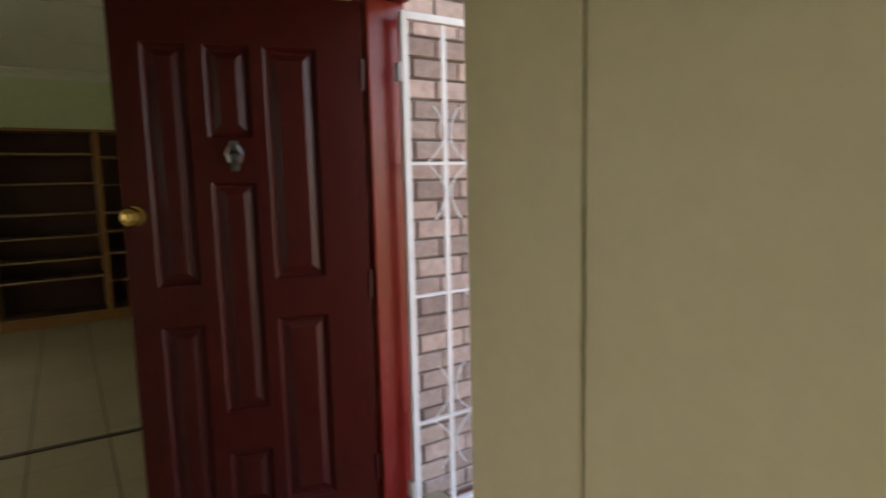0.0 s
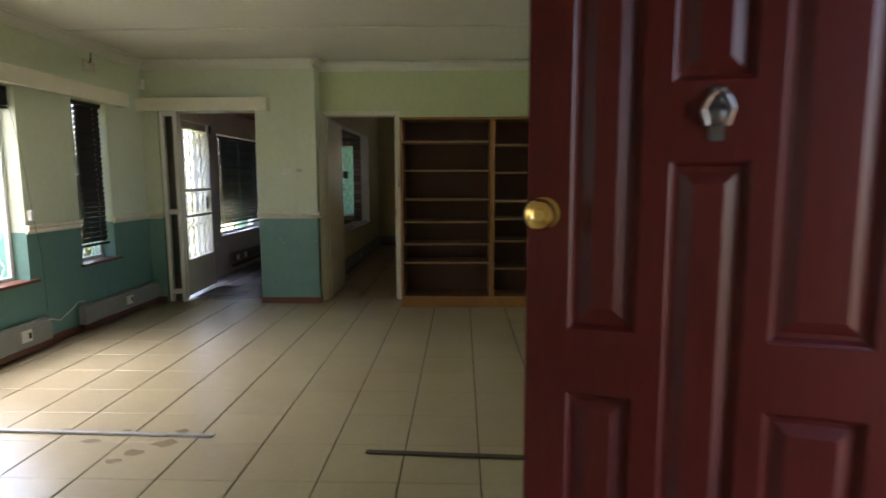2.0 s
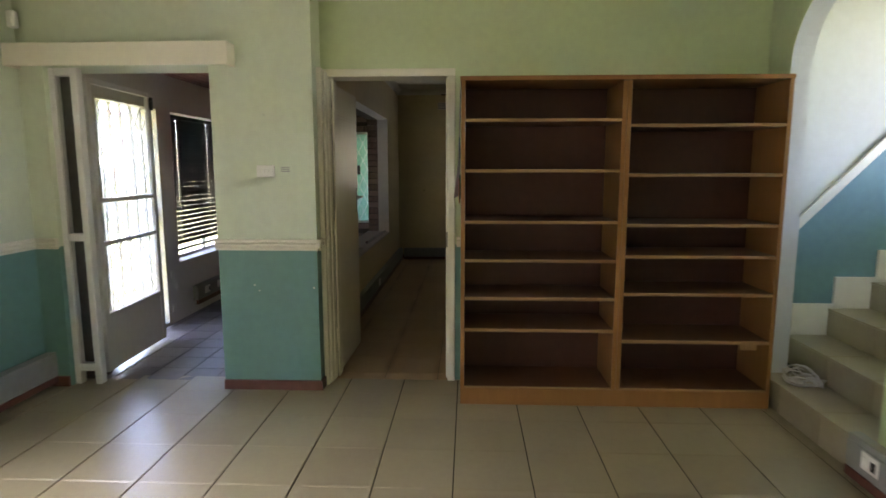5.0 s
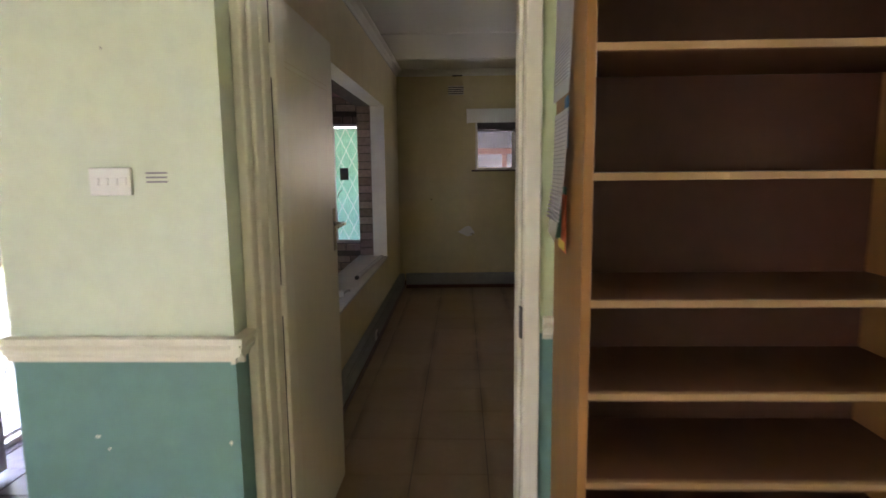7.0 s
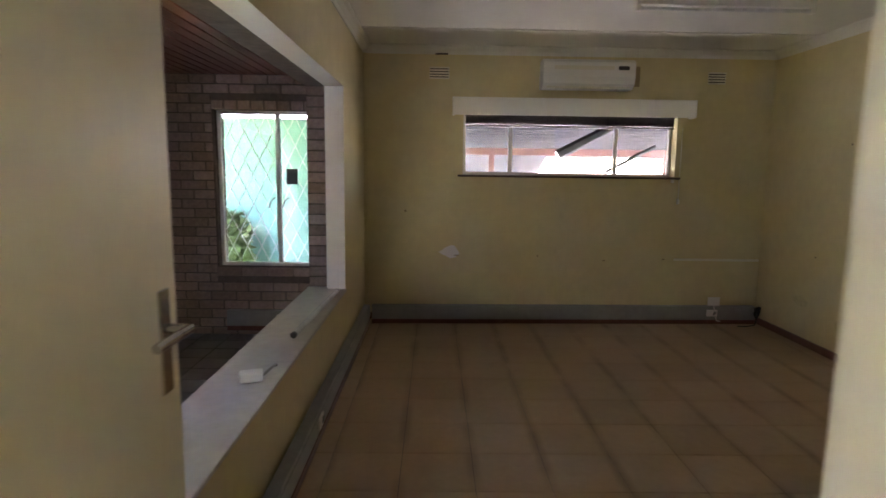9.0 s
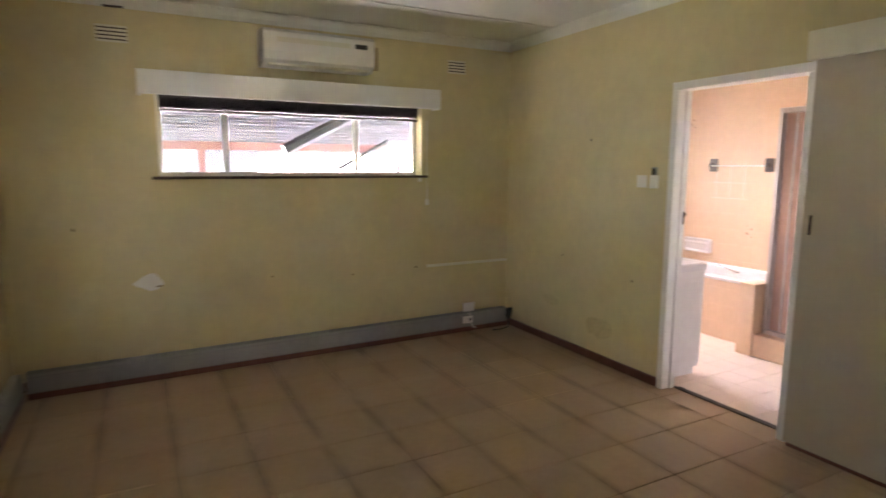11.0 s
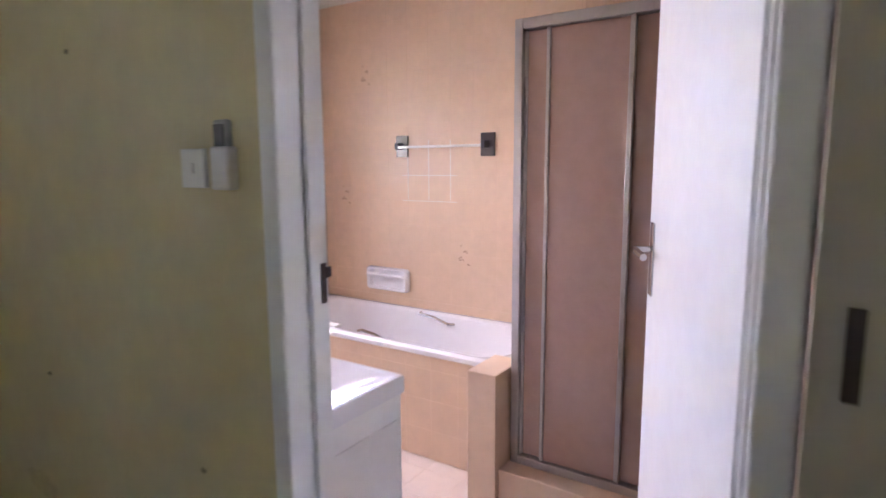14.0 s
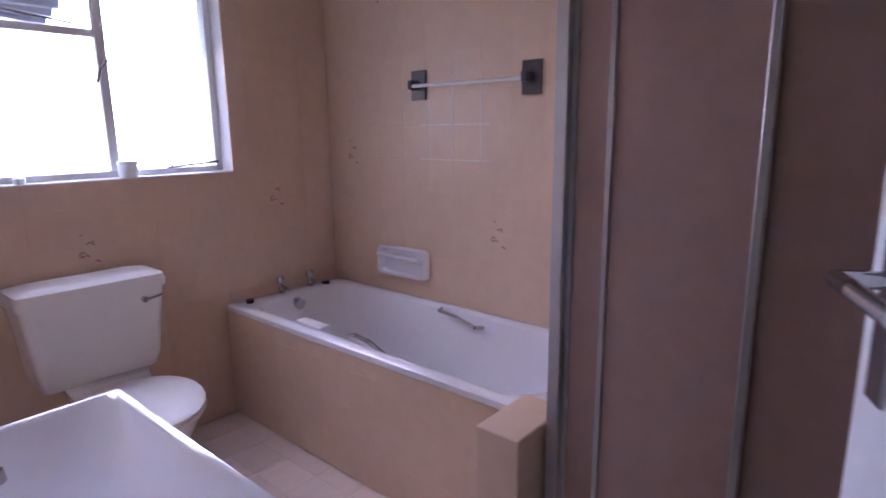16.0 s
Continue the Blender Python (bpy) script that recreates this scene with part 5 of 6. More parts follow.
for y0, y1 in ((VY0 + 0.015, 10.63), (10.635, VY1 - 0.015)):
    dd = part("door", boxes((VX1 - 0.02, VX1 - 0.003, y0, y1, 0.08, VZ - 0.055), bev=0.003), WHITE, va)
    part("knob", rods(0.012, ((VX1 - 0.003, 10.63 + (0.05 if y0 > 10.6 else -0.05), 0.6), (VX1 + 0.015, 10.63 + (0.05 if y0 > 10.6 else -0.05), 0.6)), n=10), CHROME, dd)
cx, cy, hx, hy = (VX0 + VX1) / 2, (VY0 + VY1) / 2, (VX1 - VX0) / 2, (VY1 - VY0) / 2
part("basin_top", loft([rounded(cx, cy, hx, hy, 0.01, VZ - 0.05), rounded(cx, cy, hx, hy, 0.01, VZ - 0.006), rounded(cx, cy, hx - 0.004, hy - 0.004, 0.01, VZ),
                        rounded(cx, cy, hx - 0.016, hy - 0.016, 0.014, VZ), rounded(cx, cy, hx - 0.024, hy - 0.024, 0.04, VZ - 0.006),
                        rounded(cx, cy, hx - 0.045, hy - 0.06, 0.09, VZ - 0.024), rounded(cx, cy, hx - 0.085, hy - 0.13, 0.09, VZ - 0.06), rounded(cx, cy, hx - 0.13, hy - 0.24, 0.05, VZ - 0.082)], cap="end"), CERAMIC, va, smooth=True)

tap = thing("basin_tap", pose(VX0 + 0.032, 10.70, VZ), "chrome basin tap at the back of the vanity", "tap")
part("tap_body", lathe([(0.026, -0.004), (0.026, 0.006), (0.018, 0.012), (0.017, 0.06), (0.021, 0.066), (0.019, 0.085), (0.008, 0.092)], 14), CHROME, tap, smooth=True)
part("spout", rods(0.011, ((0.0, 0, 0.035), (0.062, -0.012, 0.036)), ((0.062, -0.012, 0.038), (0.064, -0.012, 0.018)), n=10), CHROME, tap, smooth=True)

# bath
BX0, BX1, BY0, BY1, BZ = 4.03, 4.70, 10.47, 12.2, 0.565
ba = thing("bathtub", pose(0, 0, 0), "white built-in bathtub with chrome grab handles", "bathtub")
cx, cy, hx, hy = (BX0 + BX1) / 2, (BY0 + BY1) / 2, (BX1 - BX0) / 2, (BY1 - BY0) / 2
part("tub", loft([rounded(cx, cy, hx, hy, 0.012, BZ - 0.03), rounded(cx, cy, hx, hy, 0.012, BZ - 0.008), rounded(cx, cy, hx - 0.008, hy - 0.008, 0.02, BZ),
                  rounded(cx, cy - 0.02, hx - 0.045, hy - 0.07, 0.15, BZ), rounded(cx, cy - 0.02, hx - 0.06, hy - 0.085, 0.15, BZ - 0.012),
                  rounded(cx, cy - 0.04, hx - 0.10, hy - 0.17, 0.16, BZ - 0.22), rounded(cx, cy - 0.04, hx - 0.14, hy - 0.24, 0.14, BZ - 0.36), rounded(cx, cy - 0.04, hx - 0.2, hy - 0.3, 0.1, BZ - 0.385)], cap="end"),
     CERAMIC, ba, smooth=True)
for x0, z0, ya, yb in ((4.625, 0.535, 11.36, 11.12), (4.13, 0.525, 11.44, 11.22)):
    bm = bmesh.new()
    add_path(bm, [(x0 + 0.012, ya, z0 + 0.02), (x0 - 0.03 if x0 > 4.4 else x0 + 0.03, ya - 0.02, z0 + 0.025), (x0 - 0.03 if x0 > 4.4 else x0 + 0.03, (ya + yb) / 2, z0 + 0.015), (x0 - 0.025 if x0 > 4.4 else x0 + 0.025, yb + 0.02, z0 - 0.015), (x0 + 0.012, yb, z0 - 0.02)], 0.009, 8)
    part("grab_handle", bm, CHROME, ba, "bent chrome grab handle", smooth=True)
part("overflow", rods(0.028, ((4.352, 12.10, 0.517), (4.352, 12.055, 0.512)), n=16), CHROME, ba, "round chrome overflow grille")
for x in (4.306, 4.485):
    tp = part("tap", lathe([(0.022, 0), (0.022, 0.008), (0.013, 0.014), (0.012, 0.045), (0.02, 0.052), (0.021, 0.075), (0.012, 0.085), (0.008, 0.09)], 12), CHROME, ba, "chrome bath tap", smooth=True, m=pose(x, 12.15, BZ))
    part("spout", rods(0.009, ((0, 0, 0.035), (0, -0.07, 0.028)), n=8), CHROME, tp)
part("plug", rods(0.018, ((4.11, 12.12, BZ), (4.11, 12.12, BZ + 0.018)), n=12), BLACK, ba, "black rubber plug")
part("plug", rods(0.012, ((4.55, 12.13, BZ), (4.57, 12.10, BZ + 0.008)), n=8), BLACK, ba)
part("soap_bar", boxes((4.085, 4.14, 11.55, 11.72, BZ - 0.008, BZ + 0.006), bev=0.004), PLASTIC, ba)
struct("bath_panel", boxes((4.042, 4.06, 10.5, 12.2, 0, BZ - 0.032)), BATHGROUT, "tiled panel in front of the bath", category="bath panel")
struct("bath_end_block", boxes((3.815, 4.058, 10.40, 10.535, 0, 0.60), (4.058, 4.70, 10.40, 10.468, 0, 0.56), bev=0.003), BATHTILE, "peach tiled low block at the end of the bath", category="ledge")
struct("shower_kerb", boxes((3.84, 4.06, 8.4, 10.398, 0, 0.185), bev=0.003), BATHTILE, "peach tiled shower kerb", category="kerb")
struct("shower_partition", boxes((3.985, 4.70, 10.29, 10.398, 0.0, 2.0)), BATHTILE, "peach tiled partition between bath and shower", category="partition")

sd = thing("soap_dish", pose(4.70, 11.66, 0.725), "white ceramic wall soap dish with a grab bar", "soap dish")
part("dish", loft([[(-o, y * s, z * s + dz) for y, z in ((0.17, -0.06), (0.17, 0.06), (0.15, 0.075), (-0.15, 0.075), (-0.17, 0.06), (-0.17, -0.06), (-0.15, -0.075), (0.15, -0.075))]
                   for o, s, dz in ((0.0, 1, 0), (0.02, 1.0, 0), (0.035, 0.92, 0), (0.03, 0.78, 0), (0.012, 0.7, 0))]), CERAMIC, sd, smooth=True)
part("bar", rods(0.011, ((-0.045, -0.14, 0.028), (-0.045, 0.14, 0.028)), ((-0.045, -0.14, 0.028), (-0.02, -0.15, 0.028)), ((-0.045, 0.14, 0.028), (-0.02, 0.15, 0.028)), n=10), CERAMIC, sd)
tw = thing("towel_rail", pose(4.70, 11.23, 1.565), "clear towel rail on two smoked glass brackets", "towel rail")
for y in (0.30, -0.30):
    b = part("bracket", boxes((-0.012, 0, y - 0.045, y + 0.045, -0.065, 0.065), bev=0.003), mat("smoked_mirror_%d" % (y > 0), (0.10, 0.085, 0.08), 0.3, metal=0.2), tw, "smoked glass bracket")
    part("arm", boxes((-0.07, -0.012, y - 0.012, y + 0.012, -0.02, 0.02), bev=0.003), DARKSTEEL, b)
for dz in (-0.006,):
    part("rail", rods(0.0075, ((-0.06, -0.30, dz), (-0.06, 0.30, dz)), n=8), PLASTIC, tw)

# shower front
sh = thing("shower_door", pose(3.95, 10.39, 0.185), "sliding shower door with frosted brown panels and aluminium frame", "shower door")
for nm, a in (("post", (-0.02, 0.03, -0.035, 0.0, 0, 1.82)), ("top_rail", (-0.02, 0.03, -1.95, -0.035, 1.78, 1.82)), ("bottom_rail", (-0.02, 0.03, -1.95, -0.035, 0, 0.035))):
    part(nm, boxes(a, bev=0.003), ALUFRAME, sh)
for y0, y1, x in ((-0.145, -0.035, 0.012), (-0.455, -0.135, -0.004), (-0.95, -0.42, 0.012), (-1.5, -0.93, -0.004)):
    pn = part("panel", boxes((x - 0.003, x + 0.003, y0, y1, 0.04, 1.775)), OBSCURE, sh, "frosted brown panel")
    part("stile", boxes((x - 0.01, x + 0.01, y0 - 0.008, y0 + 0.012, 0.037, 1.778), bev=0.003), ALUFRAME, pn)
    part("stile", boxes((x - 0.01, x + 0.01, y1 - 0.012, y1 + 0.004, 0.037, 1.778), bev=0.003), ALUFRAME, pn)

# toilet
tl = thing("toilet", pose(3.42, 12.2, 0), "white ceramic toilet with closed seat and plastic cistern", "toilet")
part("cistern", loft([rounded(0, -0.10, 0.20, 0.085, 0.03, 0.45), rounded(0, -0.105, 0.215, 0.095, 0.03, 0.50), rounded(0, -0.11, 0.245, 0.105, 0.03, 0.78)]), PLASTIC, tl, smooth=True)
part("cistern_lid", loft([rounded(0, -0.11, 0.255, 0.112, 0.035, 0.775), rounded(0, -0.11, 0.258, 0.115, 0.035, 0.80), rounded(0, -0.11, 0.25, 0.11, 0.035, 0.825), rounded(0, -0.11, 0.2, 0.07, 0.03, 0.838)]), PLASTIC, tl, smooth=True)
lv = part("flush_lever", rods(0.012, ((0.16, -0.215, 0.735), (0.16, -0.235, 0.735)), n=12), CHROME, tl, "chrome flush lever")
part("arm", rods(0.006, ((0.16, -0.235, 0.735), (0.225, -0.24, 0.745)), n=8), CHROME, lv)


def oval(cx, cy, rx, ryf, ryb, z, n=24):
    return [(cx + rx * math.cos(2 * math.pi * k / n), cy + (ryb if math.sin(2 * math.pi * k / n) > 0 else ryf) * math.sin(2 * math.pi * k / n), z) for k in range(n)]


part("bowl", loft([oval(0.01, -0.38, 0.11, 0.18, 0.2, 0), oval(0.01, -0.38, 0.10, 0.16, 0.2, 0.12), oval(0.012, -0.41, 0.125, 0.20, 0.2, 0.22), oval(0.015, -0.43, 0.175, 0.255, 0.2, 0.35),
                   oval(0.015, -0.435, 0.19, 0.265, 0.2, 0.385), oval(0.015, -0.435, 0.19, 0.265, 0.2, 0.40)]), CERAMIC, tl, smooth=True)
part("rear_plate", loft([rounded(0.01, -0.20, 0.125, 0.075, 0.02, 0.30), rounded(0.01, -0.20, 0.135, 0.08, 0.02, 0.41), rounded(0.005, -0.17, 0.145, 0.06, 0.02, 0.449)]), CERAMIC, tl, smooth=True)
part("seat", loft([oval(0.015, -0.44, 0.203, 0.275, 0.2, 0.402), oval(0.015, -0.44, 0.208, 0.28, 0.2, 0.41), oval(0.015, -0.44, 0.203, 0.275, 0.195, 0.418)]), PLASTIC, tl, smooth=True)
part("seat_lid", loft([oval(0.015, -0.44, 0.19, 0.262, 0.19, 0.419), oval(0.015, -0.44, 0.19, 0.262, 0.19, 0.424), oval(0.015, -0.44, 0.205, 0.277, 0.2, 0.425), oval(0.015, -0.44, 0.207, 0.279, 0.2, 0.434), oval(0.015, -0.44, 0.195, 0.266, 0.19, 0.442), oval(0.015, -0.43, 0.15, 0.21, 0.15, 0.448)]), PLASTIC, tl, smooth=True)
for x in (-0.07, 0.09):
    part("seat_hinge", rods(0.012, ((x, -0.245, 0.43), (x + 0.035, -0.245, 0.43)), n=10), PLASTIC, tl)
part("pipe", rods(0.014, ((0.17, -0.05, 0.46), (0.17, -0.05, 0.25)), n=10), BLACK, tl)
jar = thing("sill_jar", pose(3.68, 12.245, 1.19), "small pale plastic jar on the bathroom sill", "jar")
part("jar_body", lathe([(0.036, 0), (0.038, 0.01), (0.038, 0.045), (0.034, 0.05)], 16), PLASTIC, jar, smooth=True)
part("lid", lathe([(0.039, 0.05), (0.039, 0.065), (0.036, 0.068)], 16), PLASTIC, jar, smooth=True)
jar = thing("sill_bottle_cap", pose(3.30, 12.245, 1.19), "small white cap on the bathroom sill", "cap")
part("cap_body", lathe([(0.02, 0), (0.02, 0.02), (0.017, 0.024)], 14), PLASTIC, jar, smooth=True)
air_brick(pose(4.47, 12.19, 2.32), 0.17, 0.14, 7, 6, "white air brick above the bath")


# ---- garden, carport and neighbours ----
def shrub(name, x, y, r, h, n, mt, label, seed):
    g = random.Random(seed)
    e = thing(name, pose(x, y, -0.12), label, "shrub", "garden shrubs")
    bm = bmesh.new()
    for k in range(7):
        a = g.uniform(0, 6.28)
        add_rod(bm, (0.05 * math.cos(a), 0.05 * math.sin(a), 0), (r * 0.6 * math.cos(a), r * 0.6 * math.sin(a), h * g.uniform(0.5, 0.9)), 0.025, 5, 0.008)
    part("branch", bm, BARK, e)
    vs, fs = [], []
    for k in range(n):
        a, u, v = g.uniform(0, 6.28), g.random() ** 0.5, g.random()
        rr = r * u * (0.55 + 0.45 * math.sin(math.pi * min(1, v * 1.05)) + 0.18 * math.sin(a * 3 + v * 7))
        c = Vector((rr * math.cos(a), rr * math.sin(a), 0.15 + v * h))
        d = Vector((g.uniform(-1, 1), g.uniform(-1, 1), g.uniform(-0.6, 0.6))).normalized()
        w = d.cross(Vector((g.uniform(-1, 1), g.uniform(-1, 1), 1))).normalized()
        s = g.uniform(0.05, 0.11)
        i = len(vs)
        vs += [c - d * s, c + w * s * 0.4, c + d * s, c - w * s * 0.4]
        fs.append((i, i + 1, i + 2, i + 3))
    me = bpy.data.meshes.new("leaves")
    me.from_pydata([tuple(v) for v in vs], [], fs)
    me.materials.append(mt)
    ob = new("leaves", me)
    ob.parent = e
    return e


def garden_tree(x, y, r, h, n, mt, label, seed):
    """A leafy garden tree: tapered trunk, forking limbs, and a ragged crown of leaf clumps down to the ground."""
    g = random.Random(seed)
    e = thing("garden_tree", pose(x, y, -0.12), label, "tree", "garden trees")
    bm = bmesh.new()
    top = [(0.0, 0.0, 0.0)]
    for k in range(1, 6):
        top.append((top[-1][0] + g.uniform(-0.12, 0.12), top[-1][1] + g.uniform(-0.12, 0.12), h * 0.15 * k))
    for k in range(5):
        add_rod(bm, top[k], top[k + 1], 0.16 - 0.026 * k, 8, 0.134 - 0.026 * k)
    part("trunk", bm, BARK, e)
    clumps = []
    for k in range(14):
        base = Vector(top[1 + k % 5])
        a = g.uniform(0, 6.28)
        tip = base + Vector((r * g.uniform(0.5, 0.9) * math.cos(a), r * g.uniform(0.5, 0.9) * math.sin(a), h * g.uniform(0.05, 0.28)))
        bm = bmesh.new()
        mid = (base + tip) / 2 + Vector((0, 0, -0.12))
        add_rod(bm, base, mid, 0.05, 6, 0.035)
        add_rod(bm, mid, tip, 0.035, 6, 0.012)
        part("limb", bm, BARK, e)
        clumps.append(tip)
    for k in range(70):
        a, v = g.uniform(0, 6.28), g.random()
        rr = r * (0.35 + 0.65 * math.sin(math.pi * min(1, 0.12 + v * 0.85))) * g.uniform(0.35, 1.0)
        clumps.append(Vector((rr * math.cos(a), rr * math.sin(a), 0.3 + v * (h - 0.5))))
    vs, fs = [], []
    for k in range(n):
        c = clumps[k % len(clumps)] + Vector((g.gauss(0, 0.26), g.gauss(0, 0.26), g.gauss(0, 0.22)))
        d = Vector((g.uniform(-1, 1), g.uniform(-1, 1), g.uniform(-0.6, 0.6))).normalized()
        w = d.cross(Vector((g.uniform(-1, 1), g.uniform(-1, 1), 1))).normalized()
        sz = g.uniform(0.07, 0.15)
        i = len(vs)
        vs += [c - d * sz, c + w * sz * 0.45, c + d * sz, c - w * sz * 0.45]
        fs.append((i, i + 1, i + 2, i + 3))
    me = bpy.data.meshes.new("crown")
    me.from_pydata([tuple(v) for v in vs], [], fs)
    me.materials.append(mt)
    ob = new("crown", me)
    ob.parent = e
    return e


# Tree row is added this tall to block low sky from the west windows.
for i in range(5):
    garden_tree(-9.3 - 0.9 * (i % 2), -4.6 + 2.7 * i, 1.9, 5.6 + 0.9 * ((i * 5) % 3), 7000, LEAF2,
                "tall pale green tree screening the low west sky", 40 + i)
for i, (x, y, r, h, mt) in enumerate(((-5.9, 5.6, 0.6, 0.9, LEAF2), (-9.2, 9.4, 1.4, 2.4, LEAF2), (-10.2, 12.4, 1.6, 3.0, LEAF), (-6.4, 9.6, 0.6, 1.0, LEAF2), (-5.3, 7.7, 0.7, 1.9, LEAF2), (-3.4, 13.8, 0.4, 0.9, LEAF2))):
    shrub("garden_shrub", x, y, r, h, 2600, mt, "leafy green garden shrub" if mt is LEAF else "pale green leafy garden shrub", 10 + i)
struct("garden_wall", boxes((-11.2, -11.0, -10, 20, -0.12, 1.5)), CONCRETE, "far garden boundary wall", category="garden wall")
# Second box is an unseen return, added to block light from the west.
struct("mint_wall", boxes((-4.4, -0.9, 14.3, 14.5, -0.12, 2.15), (-4.55, -4.4, 12.6, 14.5, -0.12, 2.15)), MINT, "mint green outbuilding wall with an added shading return", category="wall")
bm = bmesh.new()
rows_n = 240
vs = []
for k in range(rows_n + 1):
    s = k / rows_n
    y, z = 12.7 + 6.0 * s, 2.62 - 1.27 * s + 0.034 * math.sin(k * math.pi / 3)
    vs.append([bm.verts.new((x, y, z)) for x in (-2.2, 4.2 if s < 0.68 else 1.2 + 0.4 * (s - 0.5))])
for a, b in zip(vs, vs[1:]):
    bm.faces.new((a[0], a[1], b[1], b[0]))
# Unseen pale paving, added as a reflector for the bedroom window.
struct("yard", boxes((-3.4, 9.0, 20.0, 34, -0.119, -0.1)), CONCRETE, "pale unseen yard added to bounce light upwards", category="paving")
# Unseen dark slab, added so the roof's underside gets little bounced light.
struct("carport_floor", boxes((-3.4, 9.0, 12.42, 19.995, -0.119, -0.1)), ASPHALT, "dark unseen slab cutting bounce under the carport", category="floor")
# Roof sheet spread over the whole passage to keep the mint wall dim.
struct("passage_roof", boxes((-4.4, -1.72, 11.86, 14.6, 2.28, 2.33)), IRON, "sheet roof shading the side passage", category="roof")
cp = thing("carport", pose(0, 0, 0), "corrugated iron carport outside the bedroom window", "carport")
part("roof_sheet", bm, IRON, cp)
# Upper flat sheet is added to shade the ground below, not as covering.
part("roof_sheet", boxes((0.35, 2.8, 12.7, 15.4, 2.72, 2.75)), IRON, cp)
part("beam", boxes((-2.2, 3.4, 15.6, 15.68, 1.745, 1.85)), PINKBEAM, cp, "pink primed steel beam")
part("brace", rods(0.07, ((0.97, 14.4, 1.72), (1.98, 14.4, 2.245)), n=6), BLACK, cp)
part("brace", rods(0.03, ((1.97, 15.55, 1.50), (2.74, 15.55, 1.905)), n=6), BLACK, cp)
for x in (-1.4, 0.15, 2.9):
    part("post", boxes((x, x + 0.08, 15.6, 15.68, -0.12, 1.745)), PINKBEAM, cp)


# ---- pieces: tiles and bricks ----
def shared(name, bm, material):
    me = bpy.data.meshes.new(name)
    bm.to_mesh(me)
    bm.free()
    me.materials.append(material)
    return me


def place(name, me, parent, m):
    o = new(name, me)
    o.parent = parent
    o.matrix_basis = m
    return o


def floor_tiles(name, x0, x1, y0, y1, pitch, px, py, joint, th, material, parent, jy=None, jit=0.0):
    jy = joint if jy is None else jy
    nx0, nx1 = math.floor((x0 - px) / pitch), math.ceil((x1 - px) / pitch)
    ny0, ny1 = math.floor((y0 - py) / pitch), math.ceil((y1 - py) / pitch)
    g = random.Random(3)
    cache = {}
    for i in range(nx0, nx1):
        for j in range(ny0, ny1):
            a, b = max(x0, px + i * pitch) + joint / 2, min(x1, px + (i + 1) * pitch) - joint / 2
            c, d = max(y0, py + j * pitch) + jy / 2, min(y1, py + (j + 1) * pitch) - jy / 2
            if b - a < 0.02 or d - c < 0.02:
                continue
            key = (round(b - a, 3), round(d - c, 3))
            if key not in cache:
                cache[key] = shared(name, boxes((-(b - a) / 2, (b - a) / 2, -(d - c) / 2, (d - c) / 2, -th, 0), bev=0.0015), material)
            place(name, cache[key], parent, pose((a + b) / 2, (c + d) / 2, g.uniform(-0.0004, 0.0004), g.uniform(-jit, jit), g.uniform(-jit, jit), 0))


ft = tagged(new("floor"), "cream square ceramic floor tiles with dark joints", "floor", "", "structure")
floor_tiles("tile", -3.1, 1.62, -1.9, 6.68, 0.372, 0.04, 3.439, 0.007, 0.006, FLOORTILE, ft, jy=0.0016, jit=0.025)
ft = tagged(new("floor_bedroom"), "beige square ceramic floor tiles with thin joints", "floor", "", "structure")
floor_tiles("tile", -1.39, 2.70, 6.68, 12.2, 0.371, -0.105, 9.76, 0.0025, 0.006, BEDTILE, ft, jy=0.004, jit=0.03)
ft = tagged(new("floor_sunroom_tiles"), "grey slate floor tiles", "floor", "", "structure")
floor_tiles("tile", -3.05, -1.69, 6.6, 11.6, 0.24, -3.0, 6.6, 0.008, 0.006, SLATE, ft, jit=0.2)
ft = tagged(new("floor_bathroom_tiles"), "pale bathroom floor tiles", "floor", "", "structure")
floor_tiles("tile", 2.745, 3.80, 8.4, 12.2, 0.2, 2.75, 8.45, 0.001, 0.003, BATHFLOOR, ft)
floor_tiles("tile", 3.80, 4.04, 10.54, 12.2, 0.2, 2.75, 8.45, 0.001, 0.003, BATHFLOOR, ft)


def motif(parent, me, m):
    return place("tile_motif", me, parent, m)


bm = bmesh.new()
g = random.Random(8)
for cx, cz, ang, ln in ((-0.012, 0.058, 0.4, 0.006), (-0.006, 0.060, 1.9, 0.006), (0.012, 0.026, 0.5, 0.013), (0.028, 0.020, -0.4, 0.013), (0.030, 0.030, 0.2, 0.010),
                        (-0.020, -0.014, 0.9, 0.012), (-0.008, -0.010, -0.5, 0.012), (-0.014, -0.026, 0.1, 0.015), (0.006, -0.024, -0.7, 0.012), (0.040, -0.050, -0.3, 0.014)):
    dx, dz = ln * math.cos(ang), ln * math.sin(ang)
    bm.faces.new([bm.verts.new(p) for p in ((cx - dx, 0, cz - dz), (cx + dz * 0.28, 0, cz - dx * 0.28), (cx + dx, 0, cz + dz), (cx - dz * 0.28, 0, cz + dx * 0.28))])
motif_me = shared("tile_motif", bm, MOTIF)
T = 0.1552


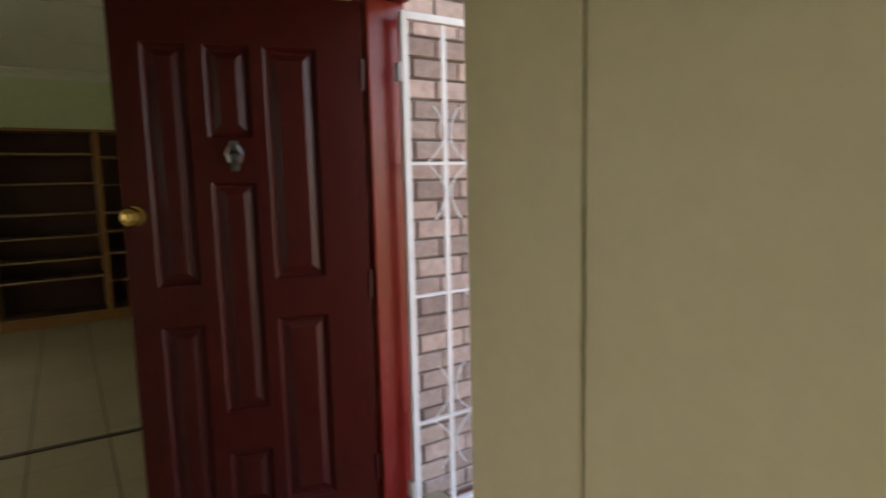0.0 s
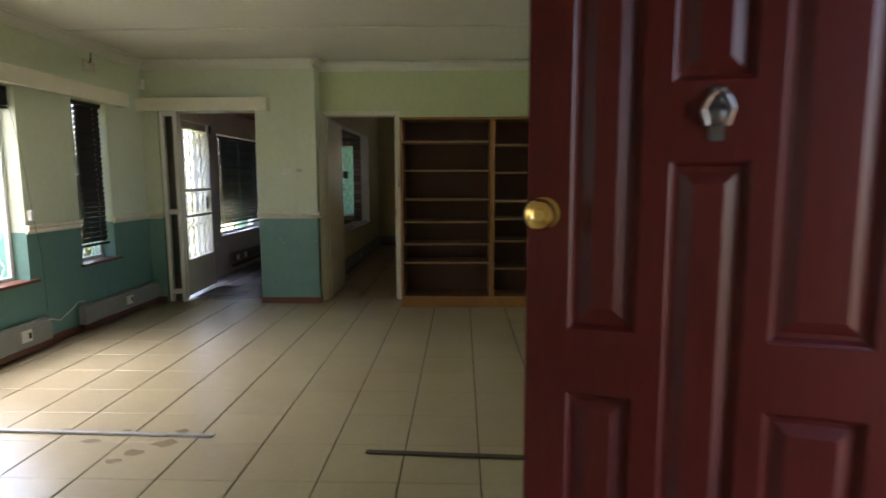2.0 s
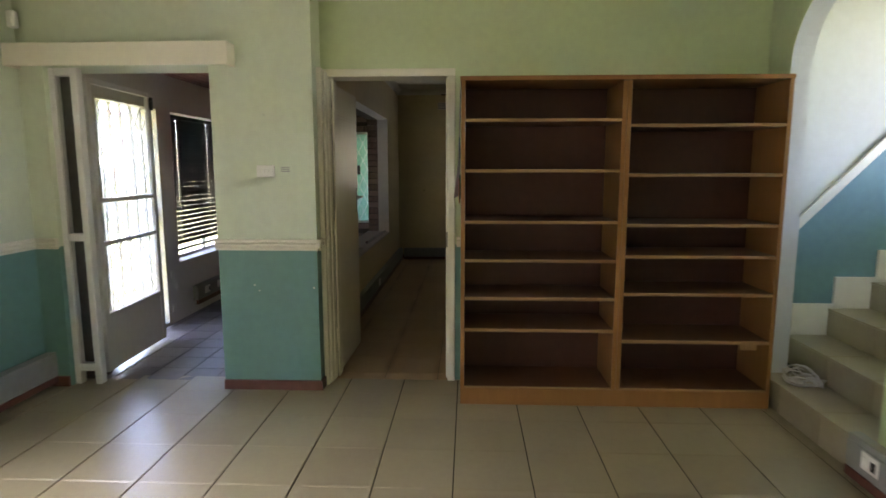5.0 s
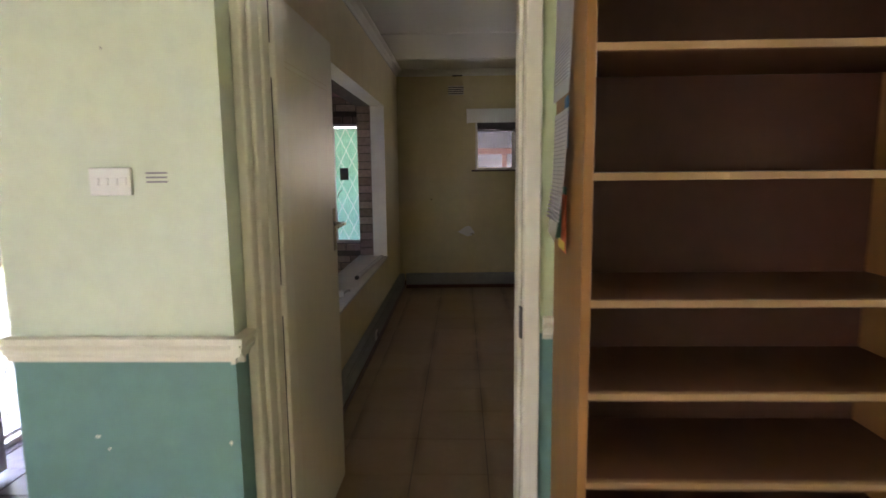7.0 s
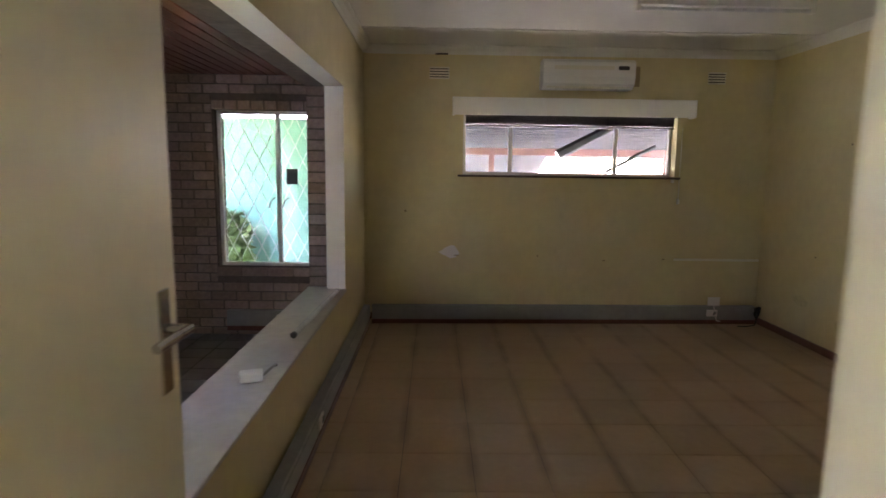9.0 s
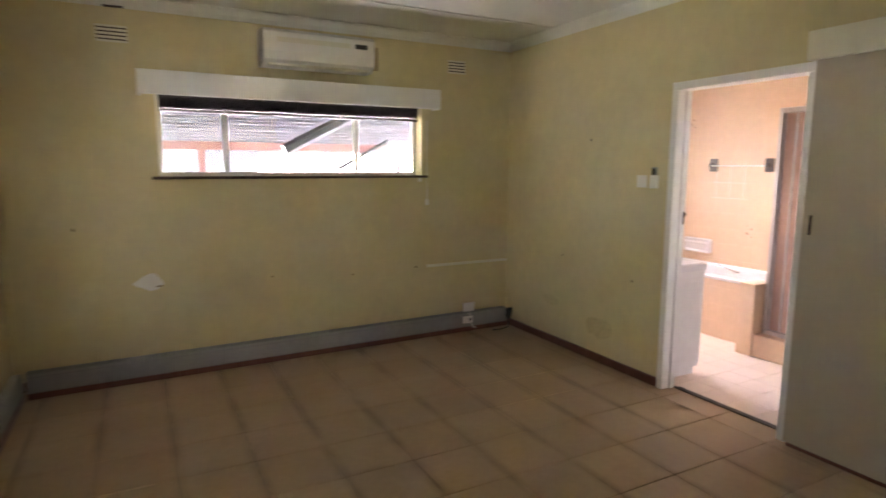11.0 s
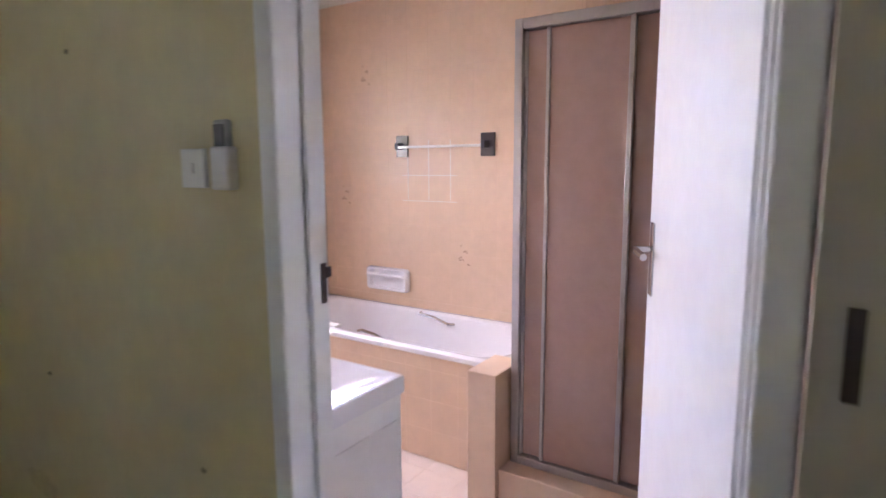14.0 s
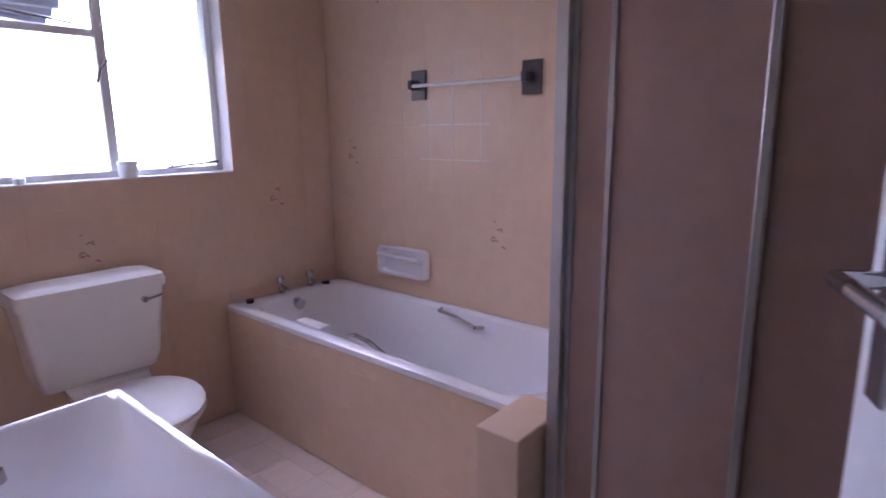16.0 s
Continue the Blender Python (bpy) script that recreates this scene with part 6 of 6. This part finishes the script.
def wall_tiles(parent, origin, along, z0, z1, u0, u1, uphase, zphase, holes=()):
    """Square glazed tiles on a wall plane; along: angle of the wall's run in degrees."""
    cache = {}
    g = random.Random(5)
    for i in range(math.floor((u0 - uphase) / T), math.ceil((u1 - uphase) / T)):
        for k in range(math.floor((z0 - zphase) / T), math.ceil((z1 - zphase) / T)):
            a, b = max(u0, uphase + i * T) + 0.0003, min(u1, uphase + (i + 1) * T) - 0.0003
            c, d = max(z0, zphase + k * T) + 0.0003, min(z1, zphase + (k + 1) * T) - 0.0003
            cell = [(a, b, c, d)]
            for h in holes:
                nxt = []
                for (a_, b_, c_, d_) in cell:
                    if b_ <= h[0] or a_ >= h[1] or d_ <= h[2] or c_ >= h[3]:
                        nxt.append((a_, b_, c_, d_))
                        continue
                    if a_ < h[0]:
                        nxt.append((a_, h[0], c_, d_))
                    if b_ > h[1]:
                        nxt.append((h[1], b_, c_, d_))
                    ua, ub = max(a_, h[0]), min(b_, h[1])
                    if c_ < h[2]:
                        nxt.append((ua, ub, c_, h[2]))
                    if d_ > h[3]:
                        nxt.append((ua, ub, h[3], d_))
                cell = nxt
            for a_, b_, c_, d_ in cell:
                if b_ - a_ < 0.01 or d_ - c_ < 0.01:
                    continue
                key = (round(b_ - a_, 3), round(d_ - c_, 3))
                if key not in cache:
                    w, h = key
                    cache[key] = shared("tile", boxes((-w / 2, w / 2, -0.006, 0, -h / 2, h / 2), bev=0.0005), BATHTILE)
                m = Matrix.Translation(origin) @ pose(0, 0, 0, 0, 0, along) @ pose((a_ + b_) / 2, 0, (c_ + d_) / 2, g.uniform(-0.02, 0.02), 0, g.uniform(-0.02, 0.02))
                place("tile", cache[key], parent, m)


te = tagged(new("tiling_bath_end"), "peach glazed wall tiles behind the bath", "wall tiles", "", "structure")
# run southwards along the east wall: u = 12.2 - y
wall_tiles(te, (4.708, 12.2, 0), -90, 0.56, 2.47, 0.0, 1.81, 0.085, 1.39)
for u, z in ((0.37, 2.01), (0.18, 1.257), (1.10, 0.92)):
    motif(te, motif_me, Matrix.Translation((4.708, 12.2, 0)) @ pose(0, 0, 0, 0, 0, -90) @ pose(u, -0.009, z))
# White lines laid over a few joints below the towel rail.
for k in range(4, 7):
    u = 0.085 + k * T
    part("regrouted_joint", boxes((4.7008, 4.7022, 12.2 - u - 0.0021, 12.2 - u + 0.0021, 1.245, 1.60)), WHITEWALL, te, "whiter line along a tile joint")
for z in (1.39, 1.39 - T):
    part("regrouted_joint", boxes((4.7009, 4.7021, 12.2 - 1.06, 12.2 - 0.66, z - 0.0020, z + 0.0020)), WHITEWALL, te, "whiter line along a tile joint")
tn = tagged(new("tiling_window_wall"), "peach glazed wall tiles round the window", "wall tiles", "", "structure")
wall_tiles(tn, (2.75, 12.213, 0), 0, 0.0, 2.47, 0.0, 1.957, 0.07, 1.39, holes=((0.39, 1.38, 1.185, 2.06), (1.315, 1.957, 0, 0.53)))
for u, z in ((1.59, 1.06), (0.72, 0.92)):
    motif(tn, motif_me, Matrix.Translation((2.75, 12.213, 0)) @ pose(u, -0.009, z))
tp = tagged(new("tiling_bath_panel"), "peach glazed tiles on the bath front", "wall tiles", "", "structure")
wall_tiles(tp, (4.041, 12.2, 0), -90, 0.005, 0.53, 0.0, 1.66, 0.085, 0.0)


# bricks
def brick_wall(parent, u0, u1, z0, z1, to_world, holes=()):
    L, H, J = 0.215, 0.072, 0.011
    me_cache = {}
    g = random.Random(11)
    row, z = 0, z0
    while z + H < z1:
        u = u0 - (0.113 if row % 2 else 0.0)
        while u < u1:
            a, b = max(u, u0), min(u + L, u1)
            ok = b - a > 0.03
            for h in holes:
                if z < h[3] and z + H > h[2]:
                    if a >= h[0] and b <= h[1]:
                        ok = False
                    elif a < h[0] < b:
                        b = h[0]
                    elif a < h[1] < b:
                        a = h[1]
            if ok and b - a > 0.03:
                w = round(b - a, 2)
                if w not in me_cache:
                    me_cache[w] = shared("brick", boxes((-w / 2, w / 2, -0.012, 0.02, -H / 2, H / 2), bev=0.004), BRICKM)
                place("brick", me_cache[w], parent, to_world @ pose((a + b) / 2, g.uniform(-0.003, 0.003), z + H / 2, g.uniform(-0.6, 0.6), g.uniform(-0.4, 0.4), g.uniform(-0.6, 0.6)))
            u += L + J
        z += H + J
        row += 1


bp = tagged(new("porch_bricks"), "grey-pink face bricks of the porch wall", "brickwork", "", "structure")
brick_wall(bp, 1.43, 3.1, -0.1, 2.75, Matrix.Translation((0, 1.40, 0)))
bs = tagged(new("sunroom_bricks"), "purple-brown face bricks of the sunroom wall", "brickwork", "", "structure")
brick_wall(bs, -3.04, -1.70, -0.1, 2.3, Matrix.Translation((0, 11.62, 0)), holes=((-2.64, -1.72, 0.54, 2.08),))
for k in range(8):
    x = -2.64 + k * 0.115
    place("brick", shared("brick", boxes((0.002, 0.104, -0.012, 0.02, 0, 0.075), bev=0.004), BRICKM), bs, pose(x, 11.62, 2.005))
for k in range(4):
    x = -2.64 + k * 0.23
    place("brick", shared("sill_brick", boxes((0.003, 0.222, -0.045, 0.06, 0, 0.075), bev=0.005), BRICKM), bs, pose(x, 11.62, 0.54))
bj = tagged(new("opening_bricks"), "face brick edge of the wide opening", "brickwork", "", "structure")
for k in range(19):
    z = 0.57 + k * 0.083
    place("brick", shared("brick", boxes((-0.145, 0.0, -0.012, 0.02, 0, 0.072), bev=0.004), BRICKM), bj, pose(-1.542, 11.04, z))
